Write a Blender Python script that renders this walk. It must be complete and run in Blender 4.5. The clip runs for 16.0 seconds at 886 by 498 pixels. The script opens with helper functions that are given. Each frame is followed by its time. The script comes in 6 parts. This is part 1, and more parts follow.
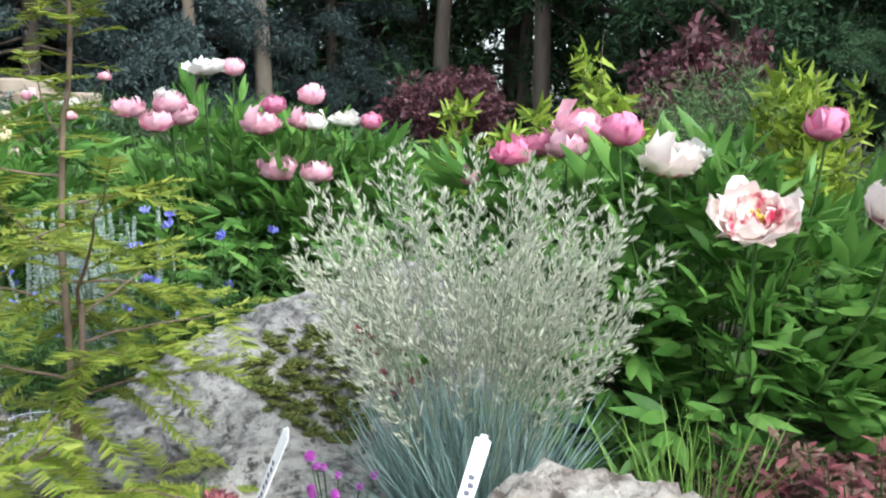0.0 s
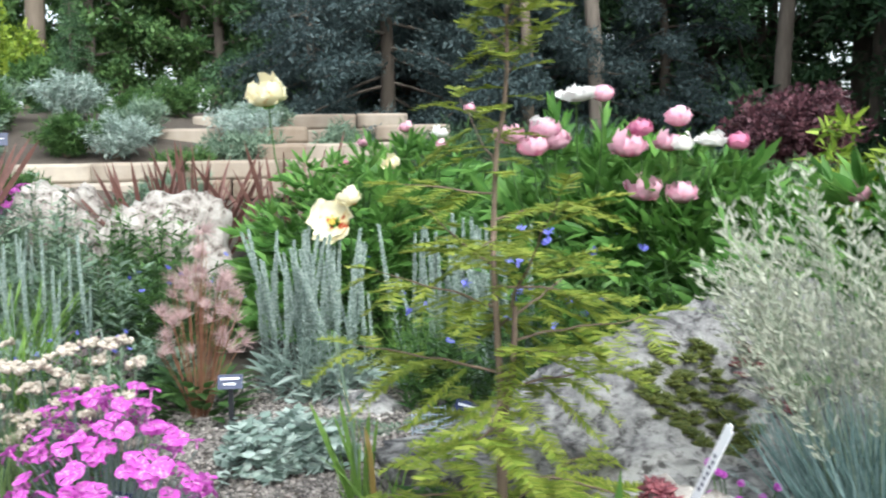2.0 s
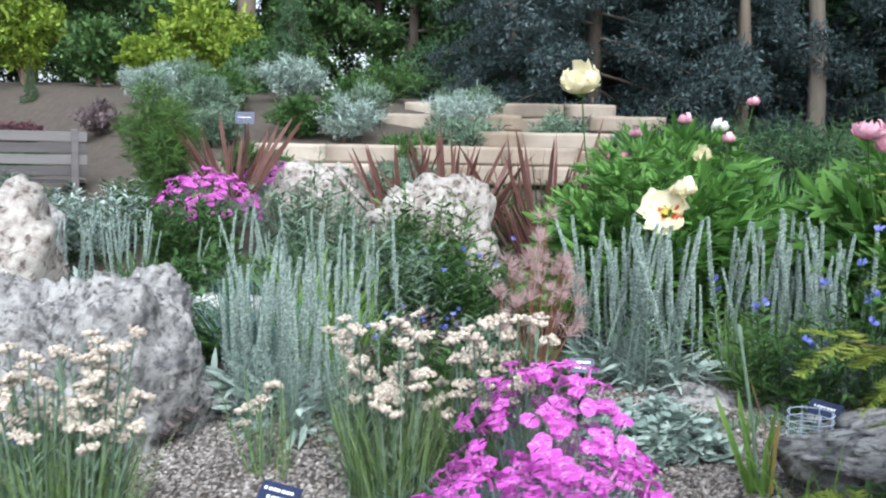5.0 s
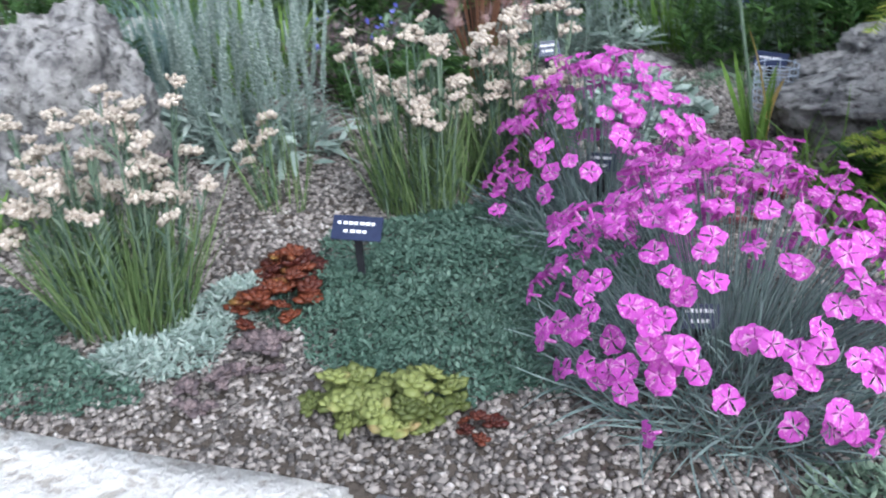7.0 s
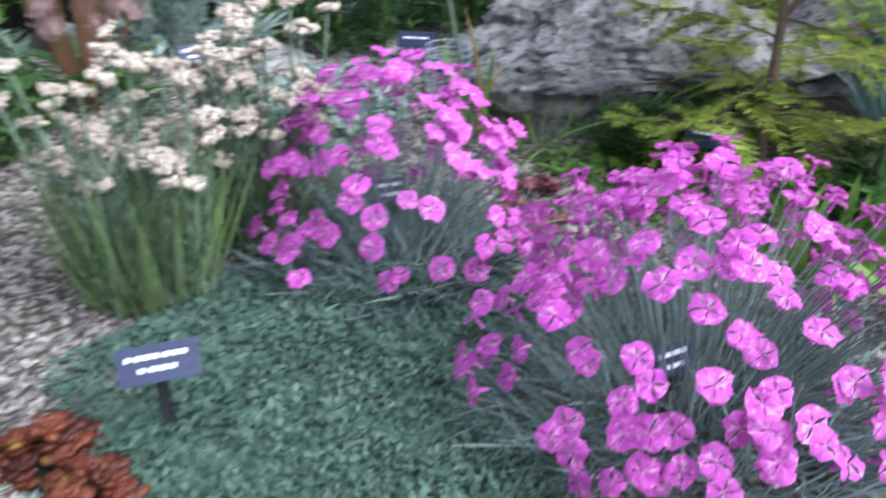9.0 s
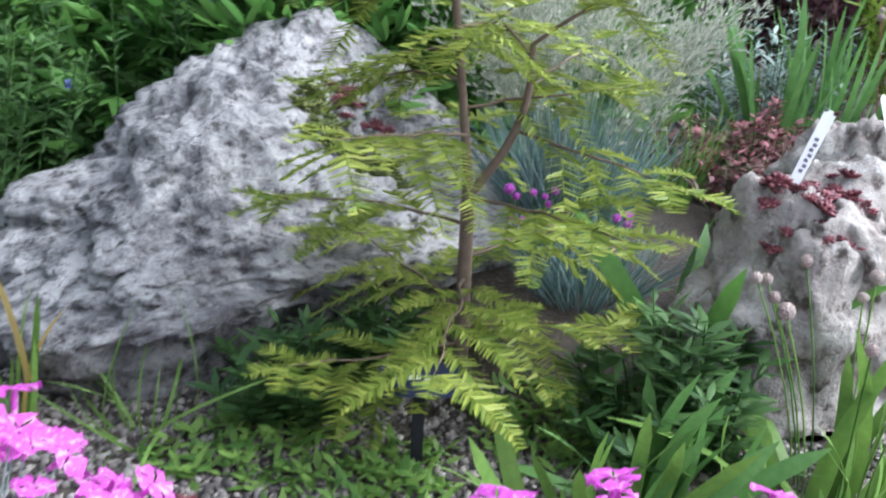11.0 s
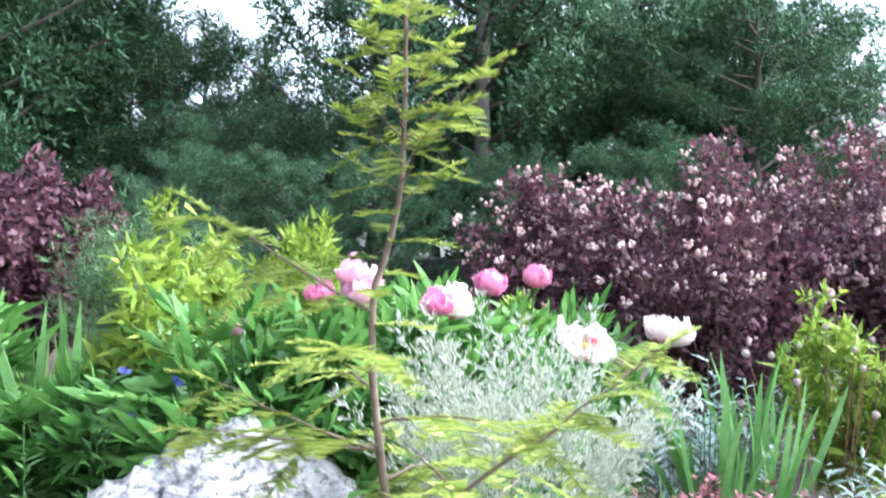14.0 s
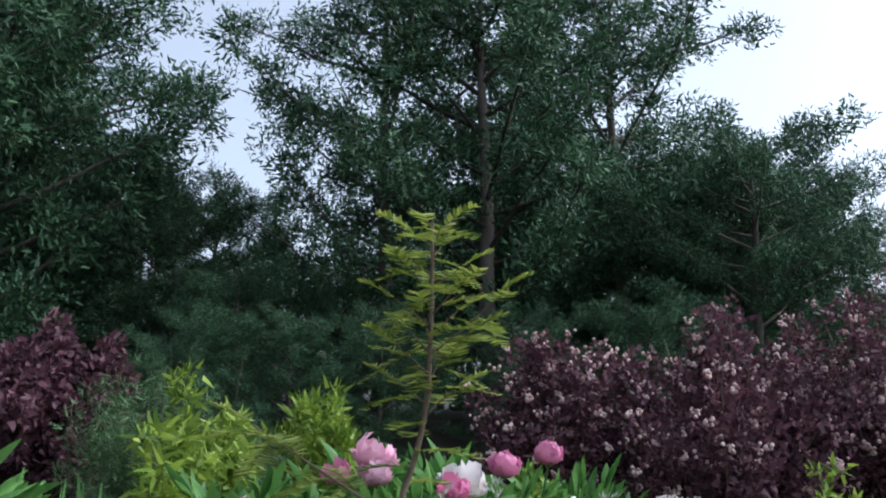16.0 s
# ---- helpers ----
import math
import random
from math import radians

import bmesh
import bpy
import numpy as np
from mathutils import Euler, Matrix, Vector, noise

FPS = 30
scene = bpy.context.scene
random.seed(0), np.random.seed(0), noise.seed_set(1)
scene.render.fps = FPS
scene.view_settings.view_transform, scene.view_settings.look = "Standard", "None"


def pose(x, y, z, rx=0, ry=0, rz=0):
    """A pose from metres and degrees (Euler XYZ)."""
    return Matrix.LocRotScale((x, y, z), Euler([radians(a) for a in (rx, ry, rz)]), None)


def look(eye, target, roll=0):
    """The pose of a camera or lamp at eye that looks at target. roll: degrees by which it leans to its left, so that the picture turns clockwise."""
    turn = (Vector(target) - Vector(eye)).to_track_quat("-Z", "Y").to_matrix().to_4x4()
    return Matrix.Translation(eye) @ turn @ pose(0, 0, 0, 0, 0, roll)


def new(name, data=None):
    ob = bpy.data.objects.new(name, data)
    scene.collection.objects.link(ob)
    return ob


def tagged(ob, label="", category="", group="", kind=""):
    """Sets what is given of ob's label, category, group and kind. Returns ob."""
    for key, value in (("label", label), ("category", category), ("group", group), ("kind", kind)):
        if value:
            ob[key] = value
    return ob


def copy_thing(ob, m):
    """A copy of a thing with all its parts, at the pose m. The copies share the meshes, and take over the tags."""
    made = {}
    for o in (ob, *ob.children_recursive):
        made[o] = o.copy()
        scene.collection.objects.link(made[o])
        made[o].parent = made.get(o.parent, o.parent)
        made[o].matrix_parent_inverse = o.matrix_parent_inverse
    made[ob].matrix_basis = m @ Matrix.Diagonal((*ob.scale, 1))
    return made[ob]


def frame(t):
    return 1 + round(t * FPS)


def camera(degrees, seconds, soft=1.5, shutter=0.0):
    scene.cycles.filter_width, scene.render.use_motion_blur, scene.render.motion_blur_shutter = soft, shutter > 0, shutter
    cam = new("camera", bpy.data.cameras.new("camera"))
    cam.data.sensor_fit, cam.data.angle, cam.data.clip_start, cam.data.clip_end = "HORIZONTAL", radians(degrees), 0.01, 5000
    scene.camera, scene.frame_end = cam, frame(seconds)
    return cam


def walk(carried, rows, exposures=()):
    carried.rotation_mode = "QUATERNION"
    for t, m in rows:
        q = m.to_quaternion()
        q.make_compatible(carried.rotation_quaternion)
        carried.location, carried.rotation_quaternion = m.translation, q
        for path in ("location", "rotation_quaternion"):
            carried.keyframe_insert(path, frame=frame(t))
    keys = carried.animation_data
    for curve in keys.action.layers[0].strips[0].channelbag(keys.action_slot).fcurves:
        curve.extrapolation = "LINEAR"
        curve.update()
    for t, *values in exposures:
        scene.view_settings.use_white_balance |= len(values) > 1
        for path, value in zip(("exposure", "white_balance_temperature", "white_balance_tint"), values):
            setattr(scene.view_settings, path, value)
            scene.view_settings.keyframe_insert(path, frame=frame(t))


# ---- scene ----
cam = camera(51.7, 16.0, 2.0, 0.4)
# the walk: seconds, eye, target, roll
PATH = [
    (0, (0.629, 0.672, 1.477), (0.059, 2.781, 1.209), -0.1),
    (0.5, (0.652, 0.62, 1.459), (0.062, 2.719, 1.167), -0.8),
    (1, (0.635, 0.559, 1.466), (-0.136, 2.606, 1.228), -1.8),
    (1.5, (0.591, 0.526, 1.46), (-0.525, 2.409, 1.242), -2.4),
    (2, (0.513, 0.477, 1.467), (-0.738, 2.277, 1.268), -1.3),
    (2.5, (0.41, 0.375, 1.486), (-0.928, 2.111, 1.29), -0.7),
    (3, (0.276, 0.283, 1.483), (-1.145, 1.951, 1.295), 0.3),
    (3.5, (0.147, 0.215, 1.461), (-1.323, 1.843, 1.283), 0.3),
    (4, (0.057, 0.173, 1.441), (-1.458, 1.759, 1.271), 0.2),
    (4.2, (0.046, 0.171, 1.442), (-1.491, 1.736, 1.267), 0.2),
    (6.3, (-0.463, -0.387, 1.474), (-1.786, 1.284, 0.929), 2.3),
    (6.5, (-0.525, -0.386, 1.46), (-1.758, 1.319, 0.817), 0.4),
    (7, (-0.713, -0.347, 1.506), (-1.682, 1.384, 0.554), -3.6),
    (7.5, (-0.902, -0.281, 1.557), (-1.641, 1.524, 0.537), -2.8),
    (8, (-1.144, -0.24, 1.555), (-1.55, 1.659, 0.521), 0.1),
    (8.5, (-1.441, -0.189, 1.526), (-1.572, 1.734, 0.466), -2.1),
    (9, (-1.591, 0.062, 1.454), (-1.304, 1.98, 0.417), 0.5),
    (9.5, (-1.602, 0.38, 1.379), (-0.846, 2.212, 0.425), 5.0),
    (10, (-1.549, 0.652, 1.347), (-0.556, 2.408, 0.469), 3.0),
    (10.2, (-1.555, 0.739, 1.376), (-0.468, 2.445, 0.515), 3.2),
    (12.5, (-1.354, 1.074, 1.313), (0.198, 2.599, 0.992), 0.7),
    (13, (-1.387, 1.057, 1.435), (0.175, 2.597, 1.262), 0.8),
    (13.5, (-1.41, 1.036, 1.498), (0.141, 2.595, 1.418), 0.4),
    (14, (-1.437, 1.029, 1.549), (0.097, 2.606, 1.582), 0.4),
    (14.5, (-1.453, 1.013, 1.585), (0.061, 2.603, 1.729), 0.4),
    (15, (-1.481, 1.002, 1.626), (0.025, 2.587, 1.875), 0.3),
    (15.5, (-1.509, 0.981, 1.647), (-0.004, 2.551, 1.987), 0.2),
    (16, (-1.548, 0.97, 1.653), (-0.041, 2.529, 2.031), 0.4),
]
EXPOSURES = [(0.0, 1.4, 6200, 3), (4.2, 1.38, 6000, 4), (6.5, 0.93, 5800, 9), (7.5, 1.02, 5800, 9), (8.5, 1.22, 5750, 10), (10.2, 1.5, 5700, 10), (12.5, 1.9, 5800, 8), (13.5, 2.15, 5700, 8), (14.5, 2.85, 5450, 9), (15.0, 2.75, 5450, 9), (15.5, 1.9, 5450, 9), (16.0, 0.75, 5550, 9)]
walk(cam, [(t, look(eye, target, roll)) for t, eye, target, roll in PATH], EXPOSURES)

# ---- world, sun, sky ----
world = bpy.data.worlds.new("sky")
scene.world = world
world.use_nodes = True
wn = world.node_tree
sky = wn.nodes.new("ShaderNodeTexSky")
sky.sky_type = "NISHITA"
sky.sun_disc = False
SUN_EL, SUN_AZ = 46.0, 125.0        # degrees; azimuth clockwise from +y
sky.sun_elevation, sky.sun_rotation = radians(SUN_EL), radians(SUN_AZ)
sky.air_density, sky.dust_density, sky.ozone_density = 1.0, 4.0, 1.0
bg = wn.nodes["Background"]
haze = wn.nodes.new("ShaderNodeHueSaturation")   # thin overcast: a paler sky
haze.inputs["Saturation"].default_value = 0.35
wn.links.new(sky.outputs[0], haze.inputs["Color"])
wn.links.new(haze.outputs[0], bg.inputs[0])
bg.inputs[1].default_value = 0.15
sun_data = bpy.data.lights.new("sun", "SUN")
sun_data.energy, sun_data.angle, sun_data.color = 1.0, radians(50), (0.93, 0.97, 1.0)
sun = new("sun", sun_data)
sd = Vector((math.sin(radians(SUN_AZ)) * math.cos(radians(SUN_EL)), math.cos(radians(SUN_AZ)) * math.cos(radians(SUN_EL)), math.sin(radians(SUN_EL))))
sun.matrix_world = look(sd * 40, (0, 0, 0))

# ---- materials ----
def mat(name, a, b, rough=0.6, scale=30.0, bump=0.0, trans=0.0, per="island", c=None, spec=0.3, stretch=None):
    """Two-tone material: grain noise, a coarse noise and a random tone for each island or object."""
    m = bpy.data.materials.new(name)
    m.use_nodes = True
    nt = m.node_tree
    N, L = nt.nodes, nt.links
    bs = N["Principled BSDF"]
    out = N["Material Output"]
    co = N.new("ShaderNodeTexCoord")
    src = co.outputs["Object"]
    if stretch:
        mp = N.new("ShaderNodeMapping")
        mp.inputs["Scale"].default_value = stretch
        L.new(src, mp.inputs[0])
        src = mp.outputs[0]
    n1 = N.new("ShaderNodeTexNoise")
    n1.inputs["Scale"].default_value, n1.inputs["Detail"].default_value = scale, 5
    n2 = N.new("ShaderNodeTexNoise")
    n2.inputs["Scale"].default_value, n2.inputs["Detail"].default_value = scale * 0.13, 2
    L.new(src, n1.inputs[0]); L.new(src, n2.inputs[0])
    mixn = N.new("ShaderNodeMath"); mixn.operation = "MULTIPLY_ADD"
    L.new(n1.outputs[0], mixn.inputs[0]); mixn.inputs[1].default_value = 0.55
    half = N.new("ShaderNodeMath"); half.operation = "MULTIPLY"; half.inputs[1].default_value = 0.45
    L.new(n2.outputs[0], half.inputs[0]); L.new(half.outputs[0], mixn.inputs[2])
    fac = mixn.outputs[0]
    if per:
        if per == "island":
            g = N.new("ShaderNodeNewGeometry"); rnd = g.outputs["Random Per Island"]
        else:
            g = N.new("ShaderNodeObjectInfo"); rnd = g.outputs["Random"]
        mm = N.new("ShaderNodeMath"); mm.operation = "MULTIPLY_ADD"
        L.new(rnd, mm.inputs[0]); mm.inputs[1].default_value = 0.6
        hh = N.new("ShaderNodeMath"); hh.operation = "MULTIPLY_ADD"
        L.new(fac, hh.inputs[0]); hh.inputs[1].default_value = 0.9; hh.inputs[2].default_value = -0.25
        L.new(hh.outputs[0], mm.inputs[2])
        fac = mm.outputs[0]
    ramp = N.new("ShaderNodeValToRGB")
    e = ramp.color_ramp.elements
    e[0].position, e[0].color = 0.25, (*a, 1)
    e[1].position, e[1].color = 0.75, (*b, 1)
    if c:
        k = e.new(0.93); k.color = (*c, 1)
    L.new(fac, ramp.inputs[0])
    L.new(ramp.outputs[0], bs.inputs["Base Color"])
    bs.inputs["Roughness"].default_value = rough
    bs.inputs["Specular IOR Level"].default_value = spec
    if bump:
        bp = N.new("ShaderNodeBump")
        bp.inputs["Strength"].default_value, bp.inputs["Distance"].default_value = 0.9, bump
        L.new(n1.outputs[0], bp.inputs["Height"]); L.new(bp.outputs[0], bs.inputs["Normal"])
    if trans:
        tr = N.new("ShaderNodeBsdfTranslucent")
        L.new(ramp.outputs[0], tr.inputs[0])
        mx = N.new("ShaderNodeMixShader"); mx.inputs[0].default_value = trans
        L.new(bs.outputs[0], mx.inputs[1]); L.new(tr.outputs[0], mx.inputs[2]); L.new(mx.outputs[0], out.inputs[0])
    return m


def petal_mat(name, stops, scale=60.0, trans=0.3, rough=0.55):
    """Petals: colour runs from the flower's heart outwards (object distance in metres), with streaks and a tone per flower."""
    m = bpy.data.materials.new(name)
    m.use_nodes = True
    N, L = m.node_tree.nodes, m.node_tree.links
    bs, out = N["Principled BSDF"], N["Material Output"]
    co = N.new("ShaderNodeTexCoord")
    ln = N.new("ShaderNodeVectorMath"); ln.operation = "LENGTH"
    L.new(co.outputs["Object"], ln.inputs[0])
    nz = N.new("ShaderNodeTexNoise"); nz.inputs["Scale"].default_value = scale
    L.new(co.outputs["Object"], nz.inputs[0])
    ad = N.new("ShaderNodeMath"); ad.operation = "MULTIPLY_ADD"
    L.new(nz.outputs[0], ad.inputs[0]); ad.inputs[1].default_value = 0.35
    L.new(ln.outputs["Value"], ad.inputs[2])
    ramp = N.new("ShaderNodeValToRGB")
    e = ramp.color_ramp.elements
    while len(e) < len(stops):
        e.new(0.5)
    for k, (p, col) in zip(e, stops):
        k.position, k.color = p, (*col, 1)
    L.new(ad.outputs[0], ramp.inputs[0])
    oi = N.new("ShaderNodeObjectInfo")
    hs = N.new("ShaderNodeHueSaturation")
    v = N.new("ShaderNodeMath"); v.operation = "MULTIPLY_ADD"; v.inputs[1].default_value = 0.3; v.inputs[2].default_value = 0.82
    L.new(oi.outputs["Random"], v.inputs[0]); L.new(v.outputs[0], hs.inputs["Value"])
    L.new(ramp.outputs[0], hs.inputs["Color"])
    L.new(hs.outputs[0], bs.inputs["Base Color"])
    bs.inputs["Roughness"].default_value = rough
    tr = N.new("ShaderNodeBsdfTranslucent"); L.new(hs.outputs[0], tr.inputs[0])
    mx = N.new("ShaderNodeMixShader"); mx.inputs[0].default_value = trans
    L.new(bs.outputs[0], mx.inputs[1]); L.new(tr.outputs[0], mx.inputs[2]); L.new(mx.outputs[0], out.inputs[0])
    return m


def rock_mat(name, dark, mid, light, pit=45.0):
    """Weathered pitted limestone: pale crust, grey lichen, and the shade of the pits painted in as dark spots."""
    m = bpy.data.materials.new(name)
    m.use_nodes = True
    N, L = m.node_tree.nodes, m.node_tree.links
    bs = N["Principled BSDF"]
    co = N.new("ShaderNodeTexCoord")
    n1 = N.new("ShaderNodeTexNoise"); n1.inputs["Scale"].default_value = 8.0; n1.inputs["Detail"].default_value = 8; n1.inputs["Roughness"].default_value = 0.7
    n2 = N.new("ShaderNodeTexNoise"); n2.inputs["Scale"].default_value = pit; n2.inputs["Detail"].default_value = 6; n2.inputs["Roughness"].default_value = 0.65
    vo = N.new("ShaderNodeTexVoronoi"); vo.inputs["Scale"].default_value = pit * 0.55
    vo.feature = "SMOOTH_F1"
    for n in (n1, n2):
        L.new(co.outputs["Object"], n.inputs[0])
    warp = N.new("ShaderNodeMixRGB"); warp.inputs[0].default_value = 0.12
    L.new(co.outputs["Object"], warp.inputs[1]); L.new(n1.outputs["Color"], warp.inputs[2]); L.new(warp.outputs[0], vo.inputs["Vector"])
    r1 = N.new("ShaderNodeValToRGB")
    e = r1.color_ramp.elements
    e[0].position, e[0].color = 0.42, (*mid, 1)
    e[1].position, e[1].color = 0.58, (*light, 1)
    ad = N.new("ShaderNodeMath"); ad.operation = "MULTIPLY_ADD"; ad.inputs[1].default_value = 0.35
    L.new(n2.outputs[0], ad.inputs[0])
    hm = N.new("ShaderNodeMath"); hm.operation = "MULTIPLY"; hm.inputs[1].default_value = 0.65
    L.new(n1.outputs[0], hm.inputs[0]); L.new(hm.outputs[0], ad.inputs[2])
    L.new(ad.outputs[0], r1.inputs[0])
    # shade inside the pits, put into the colour where the bump noise dips
    pit_shade = N.new("ShaderNodeValToRGB")
    h = pit_shade.color_ramp.elements
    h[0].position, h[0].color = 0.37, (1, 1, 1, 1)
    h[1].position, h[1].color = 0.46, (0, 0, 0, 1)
    L.new(n2.outputs[0], pit_shade.inputs[0])
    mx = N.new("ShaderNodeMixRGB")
    L.new(pit_shade.outputs[0], mx.inputs[0]); L.new(r1.outputs[0], mx.inputs[1]); mx.inputs[2].default_value = (*dark, 1)
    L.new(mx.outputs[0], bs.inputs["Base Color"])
    bs.inputs["Roughness"].default_value = 0.9
    bs.inputs["Specular IOR Level"].default_value = 0.15
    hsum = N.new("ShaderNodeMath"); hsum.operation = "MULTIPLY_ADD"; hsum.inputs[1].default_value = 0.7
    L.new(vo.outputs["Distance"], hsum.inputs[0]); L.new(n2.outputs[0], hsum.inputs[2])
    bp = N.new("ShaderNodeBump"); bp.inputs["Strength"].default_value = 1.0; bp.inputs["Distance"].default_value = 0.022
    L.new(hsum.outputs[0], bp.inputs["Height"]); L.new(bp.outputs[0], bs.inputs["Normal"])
    return m


M = {}
M["soil"] = mat("soil", (0.045, 0.036, 0.030), (0.110, 0.090, 0.074), 0.95, 90, 0.01, per="")
M["pebble"] = mat("pebble", (0.081, 0.072, 0.068), (0.340, 0.302, 0.276), 0.85, 60, 0.001, c=(0.527, 0.501, 0.476))
M["pebble_ob"] = mat("pebble_single", (0.081, 0.072, 0.068), (0.340, 0.302, 0.276), 0.85, 60, 0.001, per="object", c=(0.527, 0.501, 0.476))
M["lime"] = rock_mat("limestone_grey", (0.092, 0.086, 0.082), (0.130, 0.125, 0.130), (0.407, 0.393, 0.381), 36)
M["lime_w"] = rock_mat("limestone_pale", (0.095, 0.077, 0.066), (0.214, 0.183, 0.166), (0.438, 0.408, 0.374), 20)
M["lime_cut"] = rock_mat("limestone_cut", (0.42, 0.385, 0.345), (0.62, 0.595, 0.56), (0.74, 0.725, 0.70), 30)
M["terrace"] = mat("terrace_stone", (0.205, 0.155, 0.115), (0.350, 0.300, 0.250), 0.9, 8, 0.01, per="object", c=(0.43, 0.37, 0.30))
M["bark"] = mat("bark", (0.050, 0.040, 0.032), (0.173, 0.144, 0.122), 0.95, 14, 0.03, per="object", stretch=(1, 1, 0.25))
M["bark_pale"] = mat("bare_wood", (0.109, 0.084, 0.063), (0.189, 0.151, 0.118), 0.9, 14, 0.02, per="", stretch=(1, 1, 0.2))
M["twig"] = mat("twig", (0.095, 0.070, 0.052), (0.220, 0.160, 0.120), 0.8, 60, 0.003, per="")
M["conifer"] = mat("conifer_needles", (0.020, 0.051, 0.024), (0.076, 0.145, 0.060), 0.6, 8, trans=0.1, c=(0.119, 0.204, 0.085))
M["juniper"] = mat("juniper_needles", (0.024, 0.058, 0.027), (0.085, 0.170, 0.076), 0.6, 8, trans=0.1, c=(0.153, 0.255, 0.102))
M["bluespruce"] = mat("blue_spruce_needles", (0.020, 0.035, 0.035), (0.058, 0.087, 0.090), 0.6, 8, trans=0.08, c=(0.099, 0.133, 0.139))
M["decid"] = mat("broadleaf", (0.034, 0.081, 0.024), (0.121, 0.216, 0.068), 0.55, 8, trans=0.3, c=(0.189, 0.324, 0.095))
M["chart"] = mat("chartreuse_leaf", (0.102, 0.174, 0.020), (0.337, 0.438, 0.061), 0.5, 20, trans=0.35, c=(0.510, 0.571, 0.143))
M["purple"] = mat("purple_leaf", (0.055, 0.023, 0.032), (0.175, 0.075, 0.092), 0.55, 20, trans=0.25, c=(0.270, 0.130, 0.145))
M["mugo"] = mat("mugo_needles", (0.050, 0.100, 0.038), (0.130, 0.220, 0.085), 0.6, 20, trans=0.1, c=(0.210, 0.310, 0.130))
M["dwarf_pine"] = mat("dwarf_pine_needles", (0.035, 0.085, 0.02), (0.11, 0.19, 0.045), 0.55, 20, trans=0.2)
M["peony_leaf"] = mat("peony_leaf", (0.060, 0.155, 0.030), (0.165, 0.330, 0.075), 0.45, 20, trans=0.35, c=(0.240, 0.410, 0.115))
M["green"] = mat("mid_green_leaf", (0.03, 0.075, 0.02), (0.10, 0.19, 0.055), 0.55, 20, trans=0.3, c=(0.17, 0.28, 0.09))
M["grass_green"] = mat("grass_green", (0.076, 0.164, 0.032), (0.216, 0.354, 0.076), 0.5, 20, trans=0.3, c=(0.329, 0.481, 0.127))
M["ever_leaf"] = mat("everlasting_leaf", (0.090, 0.150, 0.055), (0.210, 0.300, 0.120), 0.6, 20, trans=0.25, c=(0.300, 0.370, 0.200))
M["iris"] = mat("iris_leaf", (0.072, 0.180, 0.048), (0.192, 0.360, 0.108), 0.45, 20, trans=0.3)
M["grey_green"] = mat("grey_green_leaf", (0.086, 0.140, 0.097), (0.216, 0.292, 0.205), 0.7, 20, trans=0.2)
M["silver"] = mat("silver_leaf", (0.190, 0.259, 0.224), (0.427, 0.505, 0.460), 0.75, 40, trans=0.2, c=(0.583, 0.651, 0.583))
M["fescue"] = mat("blue_fescue_blade", (0.10, 0.17, 0.16), (0.26, 0.36, 0.35), 0.6, 20, trans=0.2, c=(0.36, 0.46, 0.44))
M["fesc_stem"] = mat("fescue_stem", (0.198, 0.270, 0.180), (0.324, 0.387, 0.288), 0.6, 20, trans=0.2)
M["panicle"] = mat("fescue_spikelet", (0.317, 0.346, 0.269), (0.557, 0.557, 0.461), 0.7, 20, trans=0.3, c=(0.672, 0.653, 0.576))
M["mat_green"] = mat("creeping_mat_leaf", (0.045, 0.092, 0.066), (0.118, 0.190, 0.145), 0.6, 30, trans=0.15, c=(0.185, 0.262, 0.205))
M["larch"] = mat("redwood_leaflet", (0.150, 0.216, 0.030), (0.344, 0.389, 0.075), 0.5, 20, trans=0.4, c=(0.464, 0.479, 0.143))
M["pinkleaf"] = mat("pink_grey_foliage", (0.10, 0.15, 0.14), (0.24, 0.31, 0.29), 0.7, 30, trans=0.15)
M["cream"] = mat("everlasting_head", (0.400, 0.330, 0.270), (0.640, 0.570, 0.480), 0.8, 200, 0.001, trans=0.15, c=(0.720, 0.610, 0.560))
M["plume"] = mat("prairie_smoke_plume", (0.45, 0.29, 0.29), (0.67, 0.51, 0.49), 0.8, 30, trans=0.35)
M["red_leaf"] = mat("red_leaf", (0.085, 0.050, 0.042), (0.21, 0.115, 0.10), 0.6, 30, trans=0.15)
M["rust"] = mat("rust_stem", (0.15, 0.065, 0.04), (0.28, 0.145, 0.085), 0.7, 30, trans=0.15)
M["sed_red"] = mat("sedum_red", (0.060, 0.014, 0.010), (0.150, 0.040, 0.018), 0.4, 40, trans=0.1, c=(0.300, 0.210, 0.050), per="object")
M["sed_yel"] = mat("sedum_yellow", (0.085, 0.105, 0.030), (0.235, 0.265, 0.085), 0.45, 40, trans=0.15, c=(0.330, 0.190, 0.110), per="object")
M["sed_dark"] = mat("sedum_dark", (0.07, 0.055, 0.06), (0.20, 0.15, 0.15), 0.55, 40, trans=0.05)
M["hen_green"] = mat("houseleek_green", (0.042, 0.060, 0.015), (0.138, 0.156, 0.036), 0.45, 40, trans=0.1, c=(0.210, 0.072, 0.030))
M["hen_red"] = mat("houseleek_red", (0.10, 0.025, 0.035), (0.25, 0.08, 0.09), 0.45, 40, trans=0.05, c=(0.30, 0.22, 0.20))
M["phorm"] = mat("bronze_strap_leaf", (0.070, 0.042, 0.036), (0.185, 0.085, 0.070), 0.45, 20, trans=0.15, c=(0.300, 0.190, 0.160))
M["yellow_fl"] = mat("yellow_floret", (0.50, 0.45, 0.04), (0.75, 0.66, 0.10), 0.6, 40, trans=0.3)
